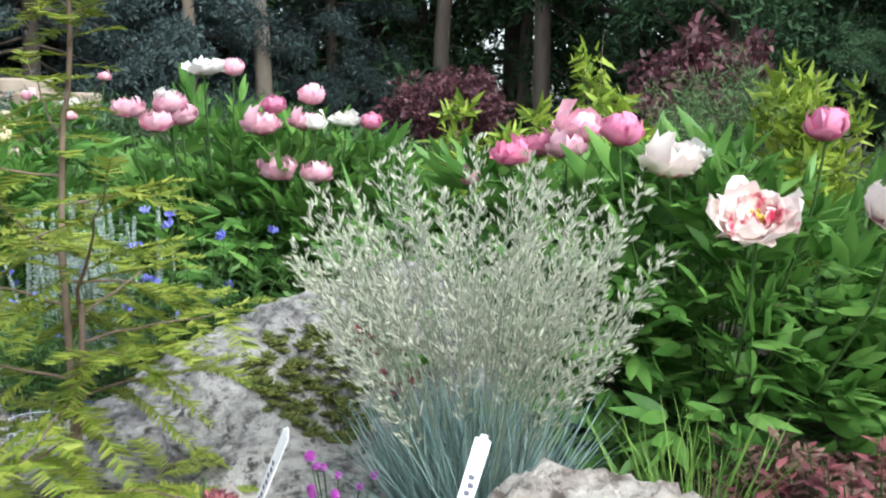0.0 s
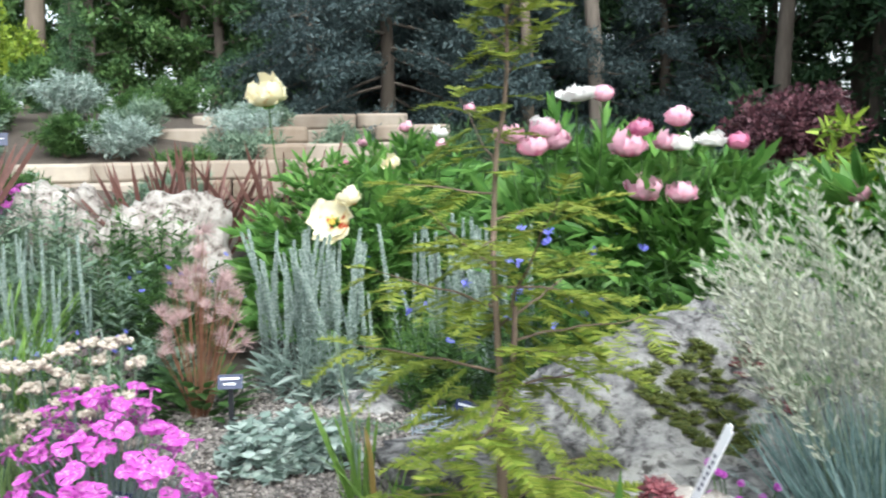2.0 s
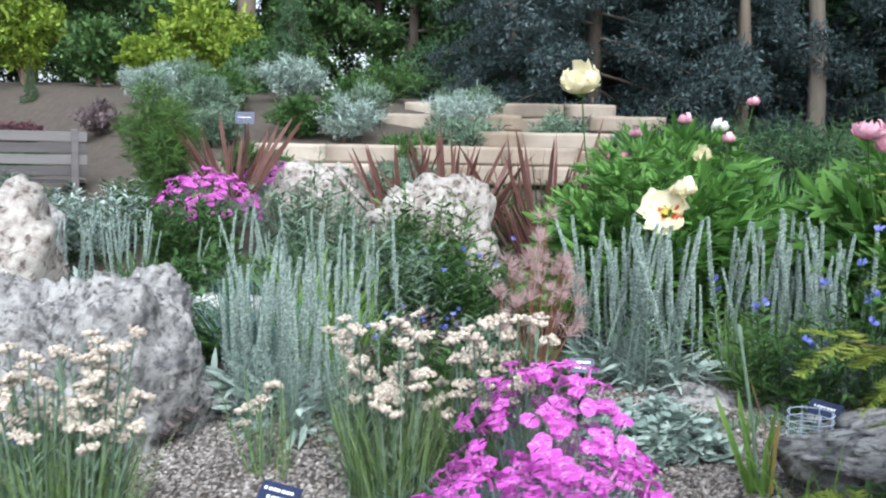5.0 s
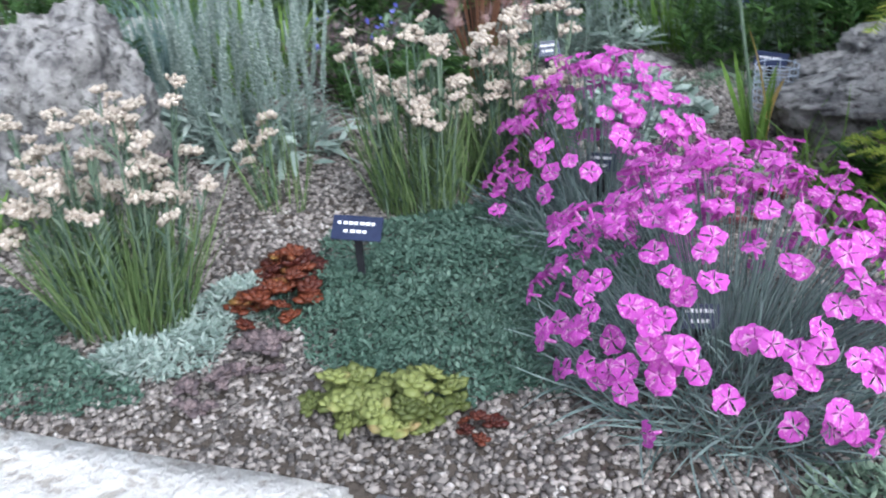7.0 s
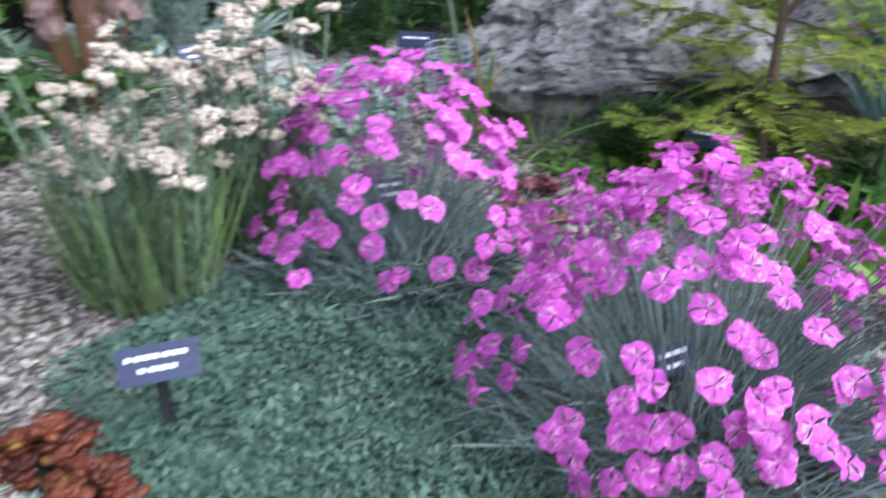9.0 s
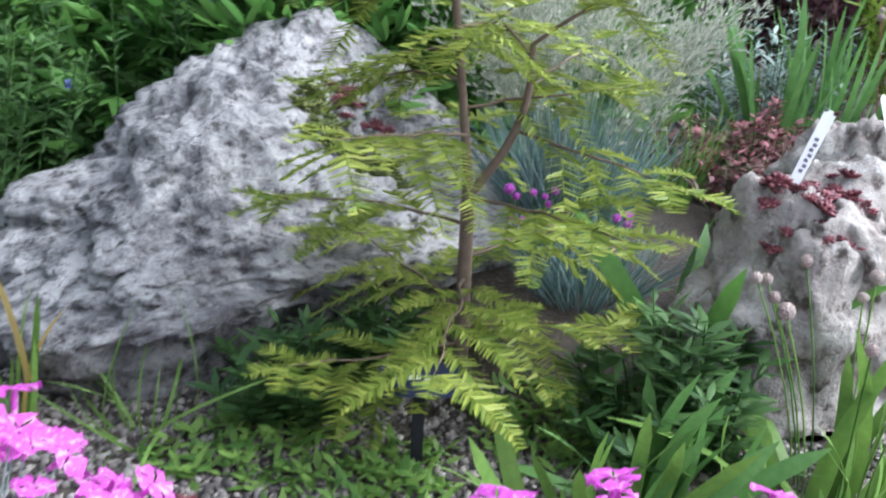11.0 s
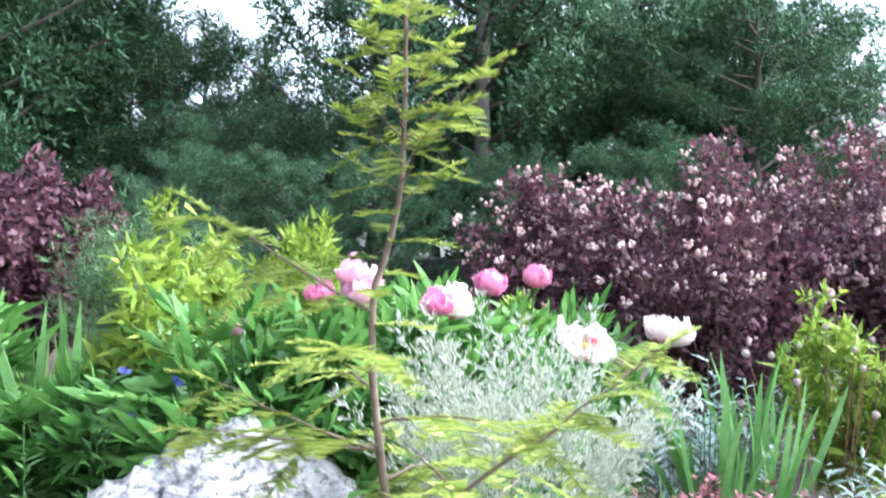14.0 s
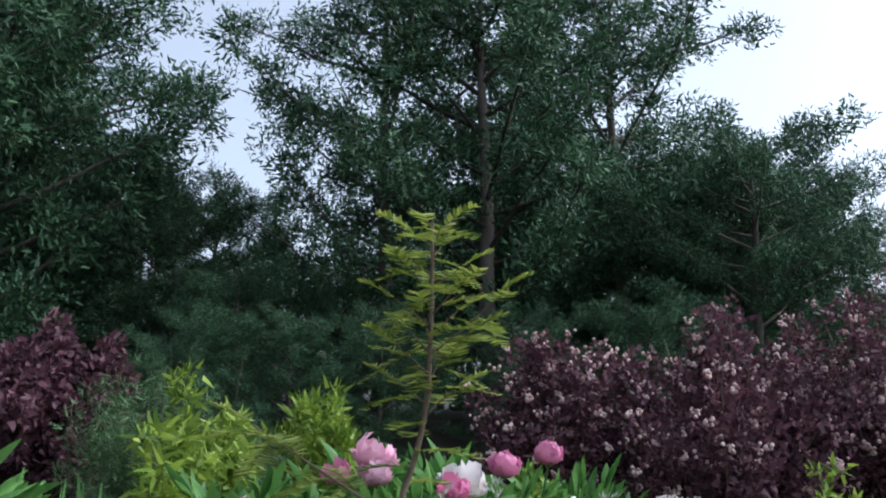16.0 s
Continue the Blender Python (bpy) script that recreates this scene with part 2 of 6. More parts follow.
M["blue_fl"] = mat("blue_petal", (0.126, 0.135, 0.558), (0.270, 0.288, 0.738), 0.6, 40, trans=0.3, per="object")
M["purp_fl"] = mat("purple_floret", (0.42, 0.06, 0.42), (0.66, 0.16, 0.66), 0.6, 40, trans=0.3)
M["black"] = mat("black_plastic", (0.012, 0.013, 0.016), (0.03, 0.03, 0.035), 0.4, 80, per="")
M["navy"] = mat("navy_label_plate", (0.012, 0.018, 0.05), (0.03, 0.04, 0.09), 0.35, 80, per="")
M["white"] = mat("white_plastic", (0.70, 0.70, 0.72), (0.82, 0.82, 0.83), 0.4, 40, per="")
M["ink"] = mat("ink", (0.10, 0.10, 0.14), (0.16, 0.16, 0.2), 0.6, 80, per="")
M["wire"] = mat("coated_wire", (0.30, 0.35, 0.43), (0.45, 0.50, 0.58), 0.45, 40, per="")
M["bench"] = mat("weathered_bench", (0.102, 0.093, 0.096), (0.198, 0.186, 0.186), 0.8, 20, 0.002, per="object", stretch=(0.15, 1, 1))
M["straw"] = mat("dry_leaf", (0.45, 0.30, 0.07), (0.66, 0.50, 0.20), 0.6, 20, trans=0.3)
M["seedhead"] = mat("seed_head", (0.32, 0.24, 0.22), (0.55, 0.45, 0.40), 0.8, 100, 0.002, per="object")
M["nine_fl"] = mat("ninebark_head", (0.397, 0.225, 0.212), (0.741, 0.555, 0.515), 0.8, 100, per="island")
M["dia"] = petal_mat("magenta_pink_petal", [(0.155, (0.74, 0.32, 0.64)), (0.18, (0.55, 0.06, 0.46)), (0.215, (0.61, 0.10, 0.54))], 120)
M["pe_open"] = petal_mat("white_pink_petal", [(0.168, (0.45, 0.02, 0.07)), (0.200, (0.74, 0.28, 0.34)), (0.228, (0.86, 0.76, 0.73))], 25)
M["pe_pink"] = petal_mat("pink_petal", [(0.14, (0.52, 0.10, 0.26)), (0.20, (0.68, 0.24, 0.40)), (0.27, (0.80, 0.48, 0.58))], 25)
M["pe_deep"] = petal_mat("deep_pink_petal", [(0.14, (0.42, 0.03, 0.14)), (0.2, (0.60, 0.10, 0.28)), (0.26, (0.72, 0.26, 0.42))], 25)
M["pe_white"] = petal_mat("white_petal", [(0.14, (0.78, 0.66, 0.58)), (0.2, (0.84, 0.80, 0.76)), (0.26, (0.86, 0.84, 0.82))], 25)
M["pe_yel"] = petal_mat("pale_yellow_petal", [(0.178, (0.45, 0.05, 0.02)), (0.206, (0.82, 0.68, 0.36)), (0.240, (0.86, 0.80, 0.58))], 25)
M["stamen"] = mat("stamen", (0.55, 0.38, 0.05), (0.75, 0.58, 0.15), 0.7, 100, per="")

# ---- mesh helpers ----
RNG = np.random.default_rng(11)


def U(a, b, n=None):
    return RNG.uniform(a, b, n)


def fast_mesh(name, V, F, smooth=False):
    V = np.asarray(V, dtype=np.float32).reshape(-1, 3)
    F = np.asarray(F, dtype=np.int32)
    me = bpy.data.meshes.new(name)
    k, n = F.shape[1], F.shape[0]
    me.vertices.add(len(V)); me.vertices.foreach_set("co", V.ravel())
    me.loops.add(n * k); me.loops.foreach_set("vertex_index", F.ravel())
    me.polygons.add(n); me.polygons.foreach_set("loop_start", np.arange(0, n * k, k, dtype=np.int32))
    if smooth:
        me.polygons.foreach_set("use_smooth", np.ones(n, dtype=bool))
    me.update(calc_edges=True)
    return me


def part(name, me, material, parent=None, label="", m=None, kind=""):
    ob = new(name, me)
    if material is not None and not me.materials:
        me.materials.append(material)
    if parent is not None:
        ob.parent = parent
    if m is not None:
        ob.matrix_basis = m
    if label or kind:
        tagged(ob, label, kind=kind)
    return ob


def thing(name, x, y, z, label, category, group=""):
    ob = new(name)
    ob.empty_display_size = 0.05
    ob.location = (x, y, z)
    return tagged(ob, label, category, group)


def frames_of(P, D, spin, S):
    """Matrices (m,3,4): local z along D, turned by spin, scaled by S, at P."""
    P = np.asarray(P, float).reshape(-1, 3)
    n = len(P)
    D = np.broadcast_to(np.asarray(D, float), (n, 3))
    D = D / np.maximum(np.linalg.norm(D, axis=1, keepdims=True), 1e-9)
    ref = np.where(np.abs(D[:, 2:3]) > 0.95, np.array([[1.0, 0, 0]]), np.array([[0, 0, 1.0]]))
    X = np.cross(ref, D); X /= np.linalg.norm(X, axis=1, keepdims=True)
    Y = np.cross(D, X)
    spin = np.broadcast_to(np.asarray(spin, float), (n,))
    c, s = np.cos(spin)[:, None], np.sin(spin)[:, None]
    X, Y = X * c + Y * s, -X * s + Y * c
    S = np.asarray(S, float)
    S = np.broadcast_to(S.reshape(-1, 1) if S.ndim <= 1 else S, (n, 3))
    return np.stack([X * S[:, 0:1], Y * S[:, 1:2], D * S[:, 2:3], P], axis=2)


def scatter(T, Mx):
    """One mesh's arrays out of a template (V, F) put at every matrix."""
    V, F = T
    W = np.einsum("mij,nj->mni", Mx[:, :, :3], V) + Mx[:, None, :, 3]
    return W.reshape(-1, 3), (F[None] + (np.arange(len(Mx)) * len(V))[:, None, None]).reshape(-1, F.shape[1])


def join(*geos):
    Vs, Fs, o = [], [], 0
    for V, F in geos:
        F = np.asarray(F)
        if F.shape[1] == 3:
            F = np.concatenate([F, F[:, 2:3]], axis=1)
        Vs.append(V); Fs.append(F + o); o += len(V)
    return np.concatenate(Vs), np.concatenate(Fs)


def grid_faces(r, c):
    i = np.arange(r - 1)[:, None] * c + np.arange(c - 1)[None]
    return np.stack([i, i + 1, i + c + 1, i + c], axis=2).reshape(-1, 4)


def blade(length, width, bend=0.3, rows=5, droop=0.0):
    """A tapering grass blade along z, bowing towards x."""
    t = np.linspace(0, 1, rows)
    w = width * 0.5 * np.array([0.75, *([1.0] * (rows - 2)), 0.08]) * (1 - 0.5 * t)
    x = bend * length * t ** 2
    z = length * (t - 0.25 * bend * t ** 2 - droop * t ** 3)
    V = np.concatenate([np.stack([x, -w, z], 1)[:, None], np.stack([x, w, z], 1)[:, None]], 1).reshape(-1, 3)
    return V, grid_faces(rows, 2)


def leaf(length, width, curl=0.15, fold=0.12, rows=5):
    """A pointed leaf along z with a folded midrib, its tip curling to x."""
    t = np.linspace(0, 1, rows)
    w = width * 0.5 * np.sin(np.pi * (0.08 + 0.9 * t) ** 0.85) + 0.02 * width
    x = curl * length * t ** 2
    z = length * t
    V = np.stack([np.stack([x + fold * w, -w, z], 1), np.stack([x, 0 * t, z], 1), np.stack([x + fold * w, w, z], 1)], 1).reshape(-1, 3)
    return V, grid_faces(rows, 3)


def flat(T):
    """The same leaf lying level: width across, tip drooping."""
    return T[0][:, [1, 0, 2]] * [1, -1, 1], T[1]


def petal(length, width, cup=0.4, ruffle=0.06, rows=5, cols=5, seed=0):
    """A broad cupped petal along z; its back faces -x."""
    r = np.random.default_rng(seed)
    t, s = np.meshgrid(np.linspace(0, 1, rows), np.linspace(-1, 1, cols), indexing="ij")
    w = width * 0.5 * (0.25 + 0.75 * np.sin(np.pi * (0.1 + 0.62 * t)))
    z = length * (t - 0.10 * t * s ** 2) + ruffle * length * t ** 3 * r.uniform(-1, 1, t.shape)
    x = cup * length * (t ** 2) + 0.35 * cup * width * s ** 2 * t + ruffle * length * t ** 2 * r.uniform(-1, 1, t.shape)
    return np.stack([x, w * s, z], 2).reshape(-1, 3), grid_faces(rows, cols)


def tube(P, R, sides=6):
    P = np.asarray(P, float)
    n = len(P)
    R = np.broadcast_to(np.asarray(R, float), (n,))
    T = np.gradient(P, axis=0); T /= np.maximum(np.linalg.norm(T, axis=1, keepdims=True), 1e-9)
    ref = np.array([1.0, 0.13, 0]) if abs(T[0, 2]) > 0.8 else np.array([0, 0, 1.0])
    X = np.cross(T, ref); X /= np.maximum(np.linalg.norm(X, axis=1, keepdims=True), 1e-9)
    Y = np.cross(T, X)
    a = np.linspace(0, 2 * np.pi, sides, endpoint=False)
    V = P[:, None] + R[:, None, None] * (X[:, None] * np.cos(a)[None, :, None] + Y[:, None] * np.sin(a)[None, :, None])
    i = np.arange(n - 1)[:, None] * sides
    j = np.arange(sides)[None]; k = (j + 1) % sides
    F = np.stack([i + j, i + k, i + sides + k, i + sides + j], 2).reshape(-1, 4)
    return V.reshape(-1, 3), F


def ico(level=1):
    bm = bmesh.new()
    bmesh.ops.create_icosphere(bm, subdivisions=level, radius=1)
    V = np.array([v.co[:] for v in bm.verts]); F = np.array([[v.index for v in f.verts] for f in bm.faces])
    bm.free()
    return V, F


ICO1, ICO2 = ico(1), ico(2)
OCT = (np.array([[1, 0, 0], [-1, 0, 0], [0, 1, 0], [0, -1, 0], [0, 0, 1], [0, 0, -1]], float), np.array([[0, 2, 4], [2, 1, 4], [1, 3, 4], [3, 0, 4], [2, 0, 5], [1, 2, 5], [3, 1, 5], [0, 3, 5]]))


def smooth(a, b, x):
    t = np.clip((np.asarray(x, float) - a) / (b - a), 0, 1)
    return t * t * (3 - 2 * t)


def wall_y(x):
    return 0.887 + 0.187 * x


def ground_z(x, y):
    """Height of the planted ground: level gravel bed, a low mound, banks rising to the wood."""
    x, y = np.asarray(x, float), np.asarray(y, float)
    z = 0.415 + 0.035 * (np.clip(y, 0.6, 2.8) - 0.78) + 0.12 * np.exp(-(((x - 0.45) / 0.75) ** 2 + ((y - 2.3) / 0.75) ** 2))
    z = z + 0.62 * smooth(3.9, 9.5, y + 0.25 * np.maximum(-x, 0)) + 0.95 * smooth(4.0, 9.0, -x) * smooth(2.8, 5.0, y) + 0.25 * smooth(9, 13, -x) * smooth(2.8, 5.0, y)
    z = z + 0.45 * np.exp(-(((x + 5.2) / 1.2) ** 2 + ((y - 3.4) / 0.9) ** 2))
    z = z + 0.35 * smooth(2.5, 7.0, x)
    z = z + 0.03 * np.sin(1.7 * x + 0.4) * np.sin(1.3 * y) * smooth(3, 6, np.hypot(x, y))
    inside = smooth(-0.16, -0.10, y - wall_y(np.clip(x, -6, 6)))
    return z * inside


def rock(name, x, y, z, sx, sy, sz, seed, material, label, rot=0.0, level=5, rough=0.22, peak=None, group="boulders", dents=()):
    """A weathered boulder: a lumpy ellipsoid with ledges, hollows and pits, flat below."""
    V, F = ico(level)
    noise.seed_set(seed)
    off = Vector((seed * 3.1, seed * 1.7, seed * 0.9))
    V = V.copy()
    V = np.sign(V) * np.abs(V) ** 0.85
    out = np.empty_like(V)
    big = max(sx, sy, sz)
    for i, v in enumerate(V):
        p = Vector((v[0] * sx, v[1] * sy, v[2] * sz)) / big
        q = p * 1.6 + off
        d = 1 + rough * noise.noise(q) * 1.9 + rough * 0.8 * noise.noise(q * 2.3) + rough * 0.4 * abs(noise.noise(q * 5.1))
        d -= rough * 0.45 * max(0.0, noise.noise(q * 7.7) - 0.15)
        d += rough * 0.30 * noise.noise(q * 12) - rough * 0.35 * max(0.0, noise.noise(q * 19) - 0.1) + rough * 0.14 * noise.noise(q * 33)
        out[i] = v * d
    if peak:
        k = np.clip(1 - np.hypot(out[:, 0] - peak[0], out[:, 1] - peak[1]) / peak[2], 0, 1)
        up = np.where(out[:, 2] > 0, 1.0, 0.0)
        out[:, 2] = out[:, 2] * (1 - up * (1 - k) * peak[3])
    out *= np.array([sx, sy, sz])
    for dx, dy, dr, dd in dents:
        out[:, 2] -= np.where(out[:, 2] > 0, dd, 0) * np.exp(-((out[:, 0] - dx) ** 2 + (out[:, 1] - dy) ** 2) / dr ** 2)
    low = out[:, 2] < -0.35 * sz
    out[low, 2] = -0.35 * sz
    me = fast_mesh(name, out, F, True)
    me.materials.append(material)
    ob = new(name, me)
    ob.matrix_basis = pose(x, y, z + 0.30 * sz, 0, 0, rot)
    return tagged(ob, label, "boulder", group)

noise.seed_set(1)
# ---- large structure ----
def axis(lo, a, b, hi, fine, n):
    core = np.arange(a, b + 1e-6, fine)
    left = a - np.geomspace(fine, a - lo, n)[::-1]
    right = b + np.geomspace(fine, hi - b, n)
    return np.concatenate([left, core, right])


gx, gy = axis(-400, -14, 9, 400, 0.16, 22), axis(-400, -1.2, 14, 400, 0.07, 22)
GX, GY = np.meshgrid(gx, gy, indexing="ij")
GZ = ground_z(GX, GY)
gv = np.stack([GX, GY, GZ], 2).reshape(-1, 3)
part("ground", fast_mesh("ground", gv, grid_faces(len(gx), len(gy)), True), M["soil"])
tagged(bpy.data.objects["ground"], "brown gravelly garden soil rising to the wood", "ground", kind="structure")

wall_front = tagged(new("wall_front"), "low retaining wall of pale cut limestone slabs", "wall", kind="structure")


def slab(name, L, D, H, seed, material, parent, m, bevel=0.012, rough=0.012):
    """A rough-hewn stone block with chipped edges, standing on its base."""
    bm = bmesh.new()
    bmesh.ops.create_cube(bm, size=1)
    for v in bm.verts:
        v.co = Vector((v.co.x * L, v.co.y * D, (v.co.z + 0.5) * H))
    bmesh.ops.bevel(bm, geom=bm.edges[:], offset=bevel, segments=2, affect="EDGES")
    bmesh.ops.subdivide_edges(bm, edges=[e for e in bm.edges if e.calc_length() > 0.12], cuts=5, use_grid_fill=True)
    for v in bm.verts:
        q = v.co * 5 + Vector((seed * 2.3, seed, 0))
        k = Vector((noise.noise(q), noise.noise(q + Vector((9, 0, 0))), 0.5 * noise.noise(q + Vector((0, 9, 0)))))
        v.co += k * rough
    me = bpy.data.meshes.new(name)
    bm.to_mesh(me); bm.free()
    for p in me.polygons:
        p.use_smooth = True
    return part(name, me, material, parent, "", m)


x0, k = -5.6, 0
while x0 < 3.6:
    L = float(U(0.95, 1.5))
    xc = x0 + L / 2
    slab("slab", L - 0.012, 0.40, 0.16, k, M["lime_cut"], wall_front, pose(xc, wall_y(xc) - 0.245, 0.275 + U(-0.004, 0.004), 0, 0, math.degrees(math.atan(0.187))), 0.014, 0.018)
    slab("block", L - 0.03, 0.36, 0.264, k + 50, M["lime_cut"], wall_front, pose(xc, wall_y(xc) - 0.27, 0.0, 0, 0, math.degrees(math.atan(0.187))), 0.02, 0.02)
    x0 += L; k += 1

# terraces of warm limestone blocks on the far bank
terrace = tagged(new("terrace_wall"), "stepped terrace of warm buff limestone blocks", "wall", kind="structure")
TERR = [((-7.1, 4.4), (-5.2, 6.5), 1.42, 2), ((-7.8, 5.0), (-5.4, 7.2), 1.57, 2), ((-8.5, 5.4), (-5.4, 8.0), 1.76, 2), ((-9.2, 5.9), (-6.0, 8.9), 1.94, 2)]
base_stones = [slab("stone", 0.78, 0.38, 0.165, 80 + i, M["terrace"], terrace, pose(0, 0, -3), 0.010, 0.014) for i in range(4)]
for (ax, ay), (bx, by), tz, courses in TERR:
    run = math.hypot(bx - ax, by - ay)
    ang = math.atan2(by - ay, bx - ax)
    for c in range(courses):
        s = 0.35 * c
        while s < run:
            L = float(U(0.55, 1.0))
            ob = part("stone", base_stones[int(U(0, 3.99))].data, None, terrace)
            ox = float(U(-0.04, 0.04))
            ob.matrix_basis = pose(ax + (bx - ax) * (s + L / 2) / run + ox, ay + (by - ay) * (s + L / 2) / run + 0.05 * c, tz - 0.165 * courses + 0.168 * c, 0, 0, math.degrees(ang) + float(U(-4, 4))) @ Matrix.Diagonal((L / 0.79, 1, 1, 1))
            s += L * (1.0 if U(0, 1) > 0.12 + 0.25 * c else 1.8)
for ob in base_stones:
    bpy.data.objects.remove(ob)

# ---- wood round the garden ----
def spray(n, size, leaf_l, leaf_w, flat=0.6, seed=0, down=0.0):
    """A small foliage clump: n narrow leaves about a point."""
    r = np.random.default_rng(seed)
    D = r.normal(size=(n, 3)); D /= np.linalg.norm(D, axis=1, keepdims=True)
    P = D * (r.uniform(0.1, 1, (n, 1)) ** 0.6) * size * np.array([1, 1, flat])
    D2 = D * 0.8 + r.normal(size=(n, 3)) * 0.5 + np.array([0, 0, 0.25 - down])
    T = (np.array([[0, -.5, 0], [0, .5, 0], [0.12, .42, .6], [0.2, 0, 1]], float) * [leaf_l, leaf_w, leaf_l], np.array([[0, 1, 2, 3]]))
    return scatter(T, frames_of(P, D2, r.uniform(0, 6.28, n), r.uniform(0.6, 1.3, n)))


def make_tree(name, kind, h, seed, leafm, label, dense=1.0, trunk_r=0.11, bare=0.15, spread=0.26, bark="bark", fine=30):
    """kind: spruce (tiers of drooping boughs), juniper (tufted uneven crown), broad (rounded crown), pole (bare trunk, crown aloft)."""
    r = np.random.default_rng(seed)
    root = thing(name, 0, 0, 0, label, "tree", "trees of the wood")
    tz = np.linspace(0, h * 0.97, 12)
    wob = np.cumsum(r.normal(0, 0.012 * h, (12, 2)), axis=0) * 0.4
    wob -= wob[0]
    TP = np.stack([wob[:, 0], wob[:, 1], tz], 1)
    rr = trunk_r * (1 - 0.85 * tz / h)
    rr[0] *= 1.35
    part("trunk", fast_mesh("trunk", *tube(TP, rr, 9), True), M[bark], root)
    limbs, C, Dn, Sz = [], [], [], []
    nb = {"spruce": 46, "juniper": 44, "broad": 34, "pole": 30}[kind]
    for i in range(nb):
        f = bare + (0.97 - bare) * (i + r.uniform(0, 1)) / nb
        z0 = f * h
        az = i * 2.4 + r.uniform(-0.5, 0.5)
        if kind == "spruce":
            ln, el = spread * h * (1.04 - f) * r.uniform(0.75, 1.15) + 0.1, r.uniform(-0.35, 0.05)
        elif kind == "juniper":
            ln, el = spread * h * (0.35 + 0.9 * np.sin(np.pi * min(1, (1.06 - f) * 0.85))) * r.uniform(0.5, 1.15), r.uniform(0.1, 0.7)
        elif kind == "broad":
            ln, el = spread * h * np.sqrt(max(0.05, 1 - (2 * (f - bare) / (1 - bare) - 0.85) ** 2)) * r.uniform(0.6, 1.1), r.uniform(0.0, 0.8)
        else:
            ln, el = spread * h * (1.1 - f) * r.uniform(0.5, 1.2), r.uniform(-0.3, 0.3)
        p0 = np.array([np.interp(z0, tz, TP[:, 0]), np.interp(z0, tz, TP[:, 1]), z0])
        d = np.array([np.cos(az) * np.cos(el), np.sin(az) * np.cos(el), np.sin(el)])
        t = np.linspace(0, 1, 6)[:, None]
        P = p0 + d * ln * t + np.array([0, 0, (-0.18 if kind in ("spruce", "pole") else 0.12) * ln]) * t ** 2 + r.normal(0, 0.02 * ln, (6, 3)) * t
        limbs.append(tube(P, 0.022 * h / 4 * (1 - 0.8 * t[:, 0]), 4))
        nc = max(3, int(ln / (0.05 * h) * 2.4 * dense))
        for j in range(nc):
            u = r.uniform(0.25, 1.03)
            c = p0 + d * ln * u + np.array([0, 0, (-0.18 if kind in ("spruce", "pole") else 0.12) * ln]) * u * u + r.normal(0, 0.018 * h, 3) * (1, 1, 0.6)
            C.append(c); Dn.append(d + r.normal(0, 0.5, 3)); Sz.append(0.036 * h * r.uniform(0.6, 1.35))
    part("limb_bundle", fast_mesh("limb_bundle", *join(*limbs)), M[bark], root, kind="stuff")
    C, Dn, Sz = np.array(C), np.array(Dn), np.array(Sz)
    a = spray(fine, 1.1, (0.33 if fine > 40 else 0.5) if kind != "broad" else 0.36, (0.11 if fine > 40 else 0.2) if kind != "broad" else 0.32, 0.5, seed, 0.5 if kind == "spruce" else 0.0)
    part("crown", fast_mesh("crown", *scatter(a, frames_of(C, Dn * (1, 1, 0.4) + (0, 0, 0.6), r.uniform(0, 6.28, len(C)), Sz))), M[leafm], root, kind="stuff")
    return root


def at(x, y, rot=0.0, s=1.0, sz=None, dz=-0.03):
    return pose(x, y, float(ground_z(x, y)) + dz, 0, 0, rot) @ Matrix.Diagonal((s, s, sz or s, 1))


SPRUCE = make_tree("spruce_tree", "spruce", 5.0, 3, "conifer", "dark green spruce at the edge of the wood", 1.2, bare=0.04, spread=0.3)
JUN = make_tree("juniper_tree", "juniper", 4.6, 5, "juniper", "dense dark green juniper with tufted boughs", 1.75, bare=0.05, spread=0.42, fine=64)
JUN2 = make_tree("juniper_tree", "juniper", 5.2, 8, "juniper", "tall uneven juniper with gaps of sky", 1.35, bare=0.06, spread=0.36, fine=64)
BROAD = make_tree("broadleaf_tree", "broad", 5.0, 13, "decid", "leafy green tree behind the terraces", 1.4, bare=0.1, spread=0.34, fine=44)
POLE = make_tree("pine_tree", "pole", 8.0, 21, "conifer", "bare straight grey pine trunk with a high crown", 1.2, 0.11, bare=0.42, spread=0.2)
BLUE = make_tree("blue_spruce_tree", "spruce", 4.2, 34, "bluespruce", "blue-grey spruce with sweeping low boughs", 2.0, bare=0.02, spread=0.5, fine=56)
for ob, m in ((SPRUCE, at(-9.2, 10.6)), (JUN, at(6.7, 5.0, 0, 0.68)), (JUN2, at(5.35, 7.1, 0, 1.02)), (BROAD, at(-12.9, 9.6)), (POLE, at(-4.12, 10.3)), (BLUE, at(-6.6, 9.4))):
    ob.matrix_basis = m
for x, y, s, rot in ((-1.03, 11.25, 1.05, 40), (-1.5, 12.6, 0.9, 80), (-2.35, 11.4, 1.0, 130), (-7.6, 11.6, 1.1, 200), (-3.2, 14.5, 1.0, 10), (0.4, 13.2, 0.95, 300), (-5.9, 13.6, 1.0, 240), (2.4, 9.6, 0.32, 100), (1.7, 12.5, 0.82, 60), (-0.2, 15.5, 1.1, 20), (-8.9, 14, 1.0, 77)):
    copy_thing(POLE, at(x, y, rot, s))
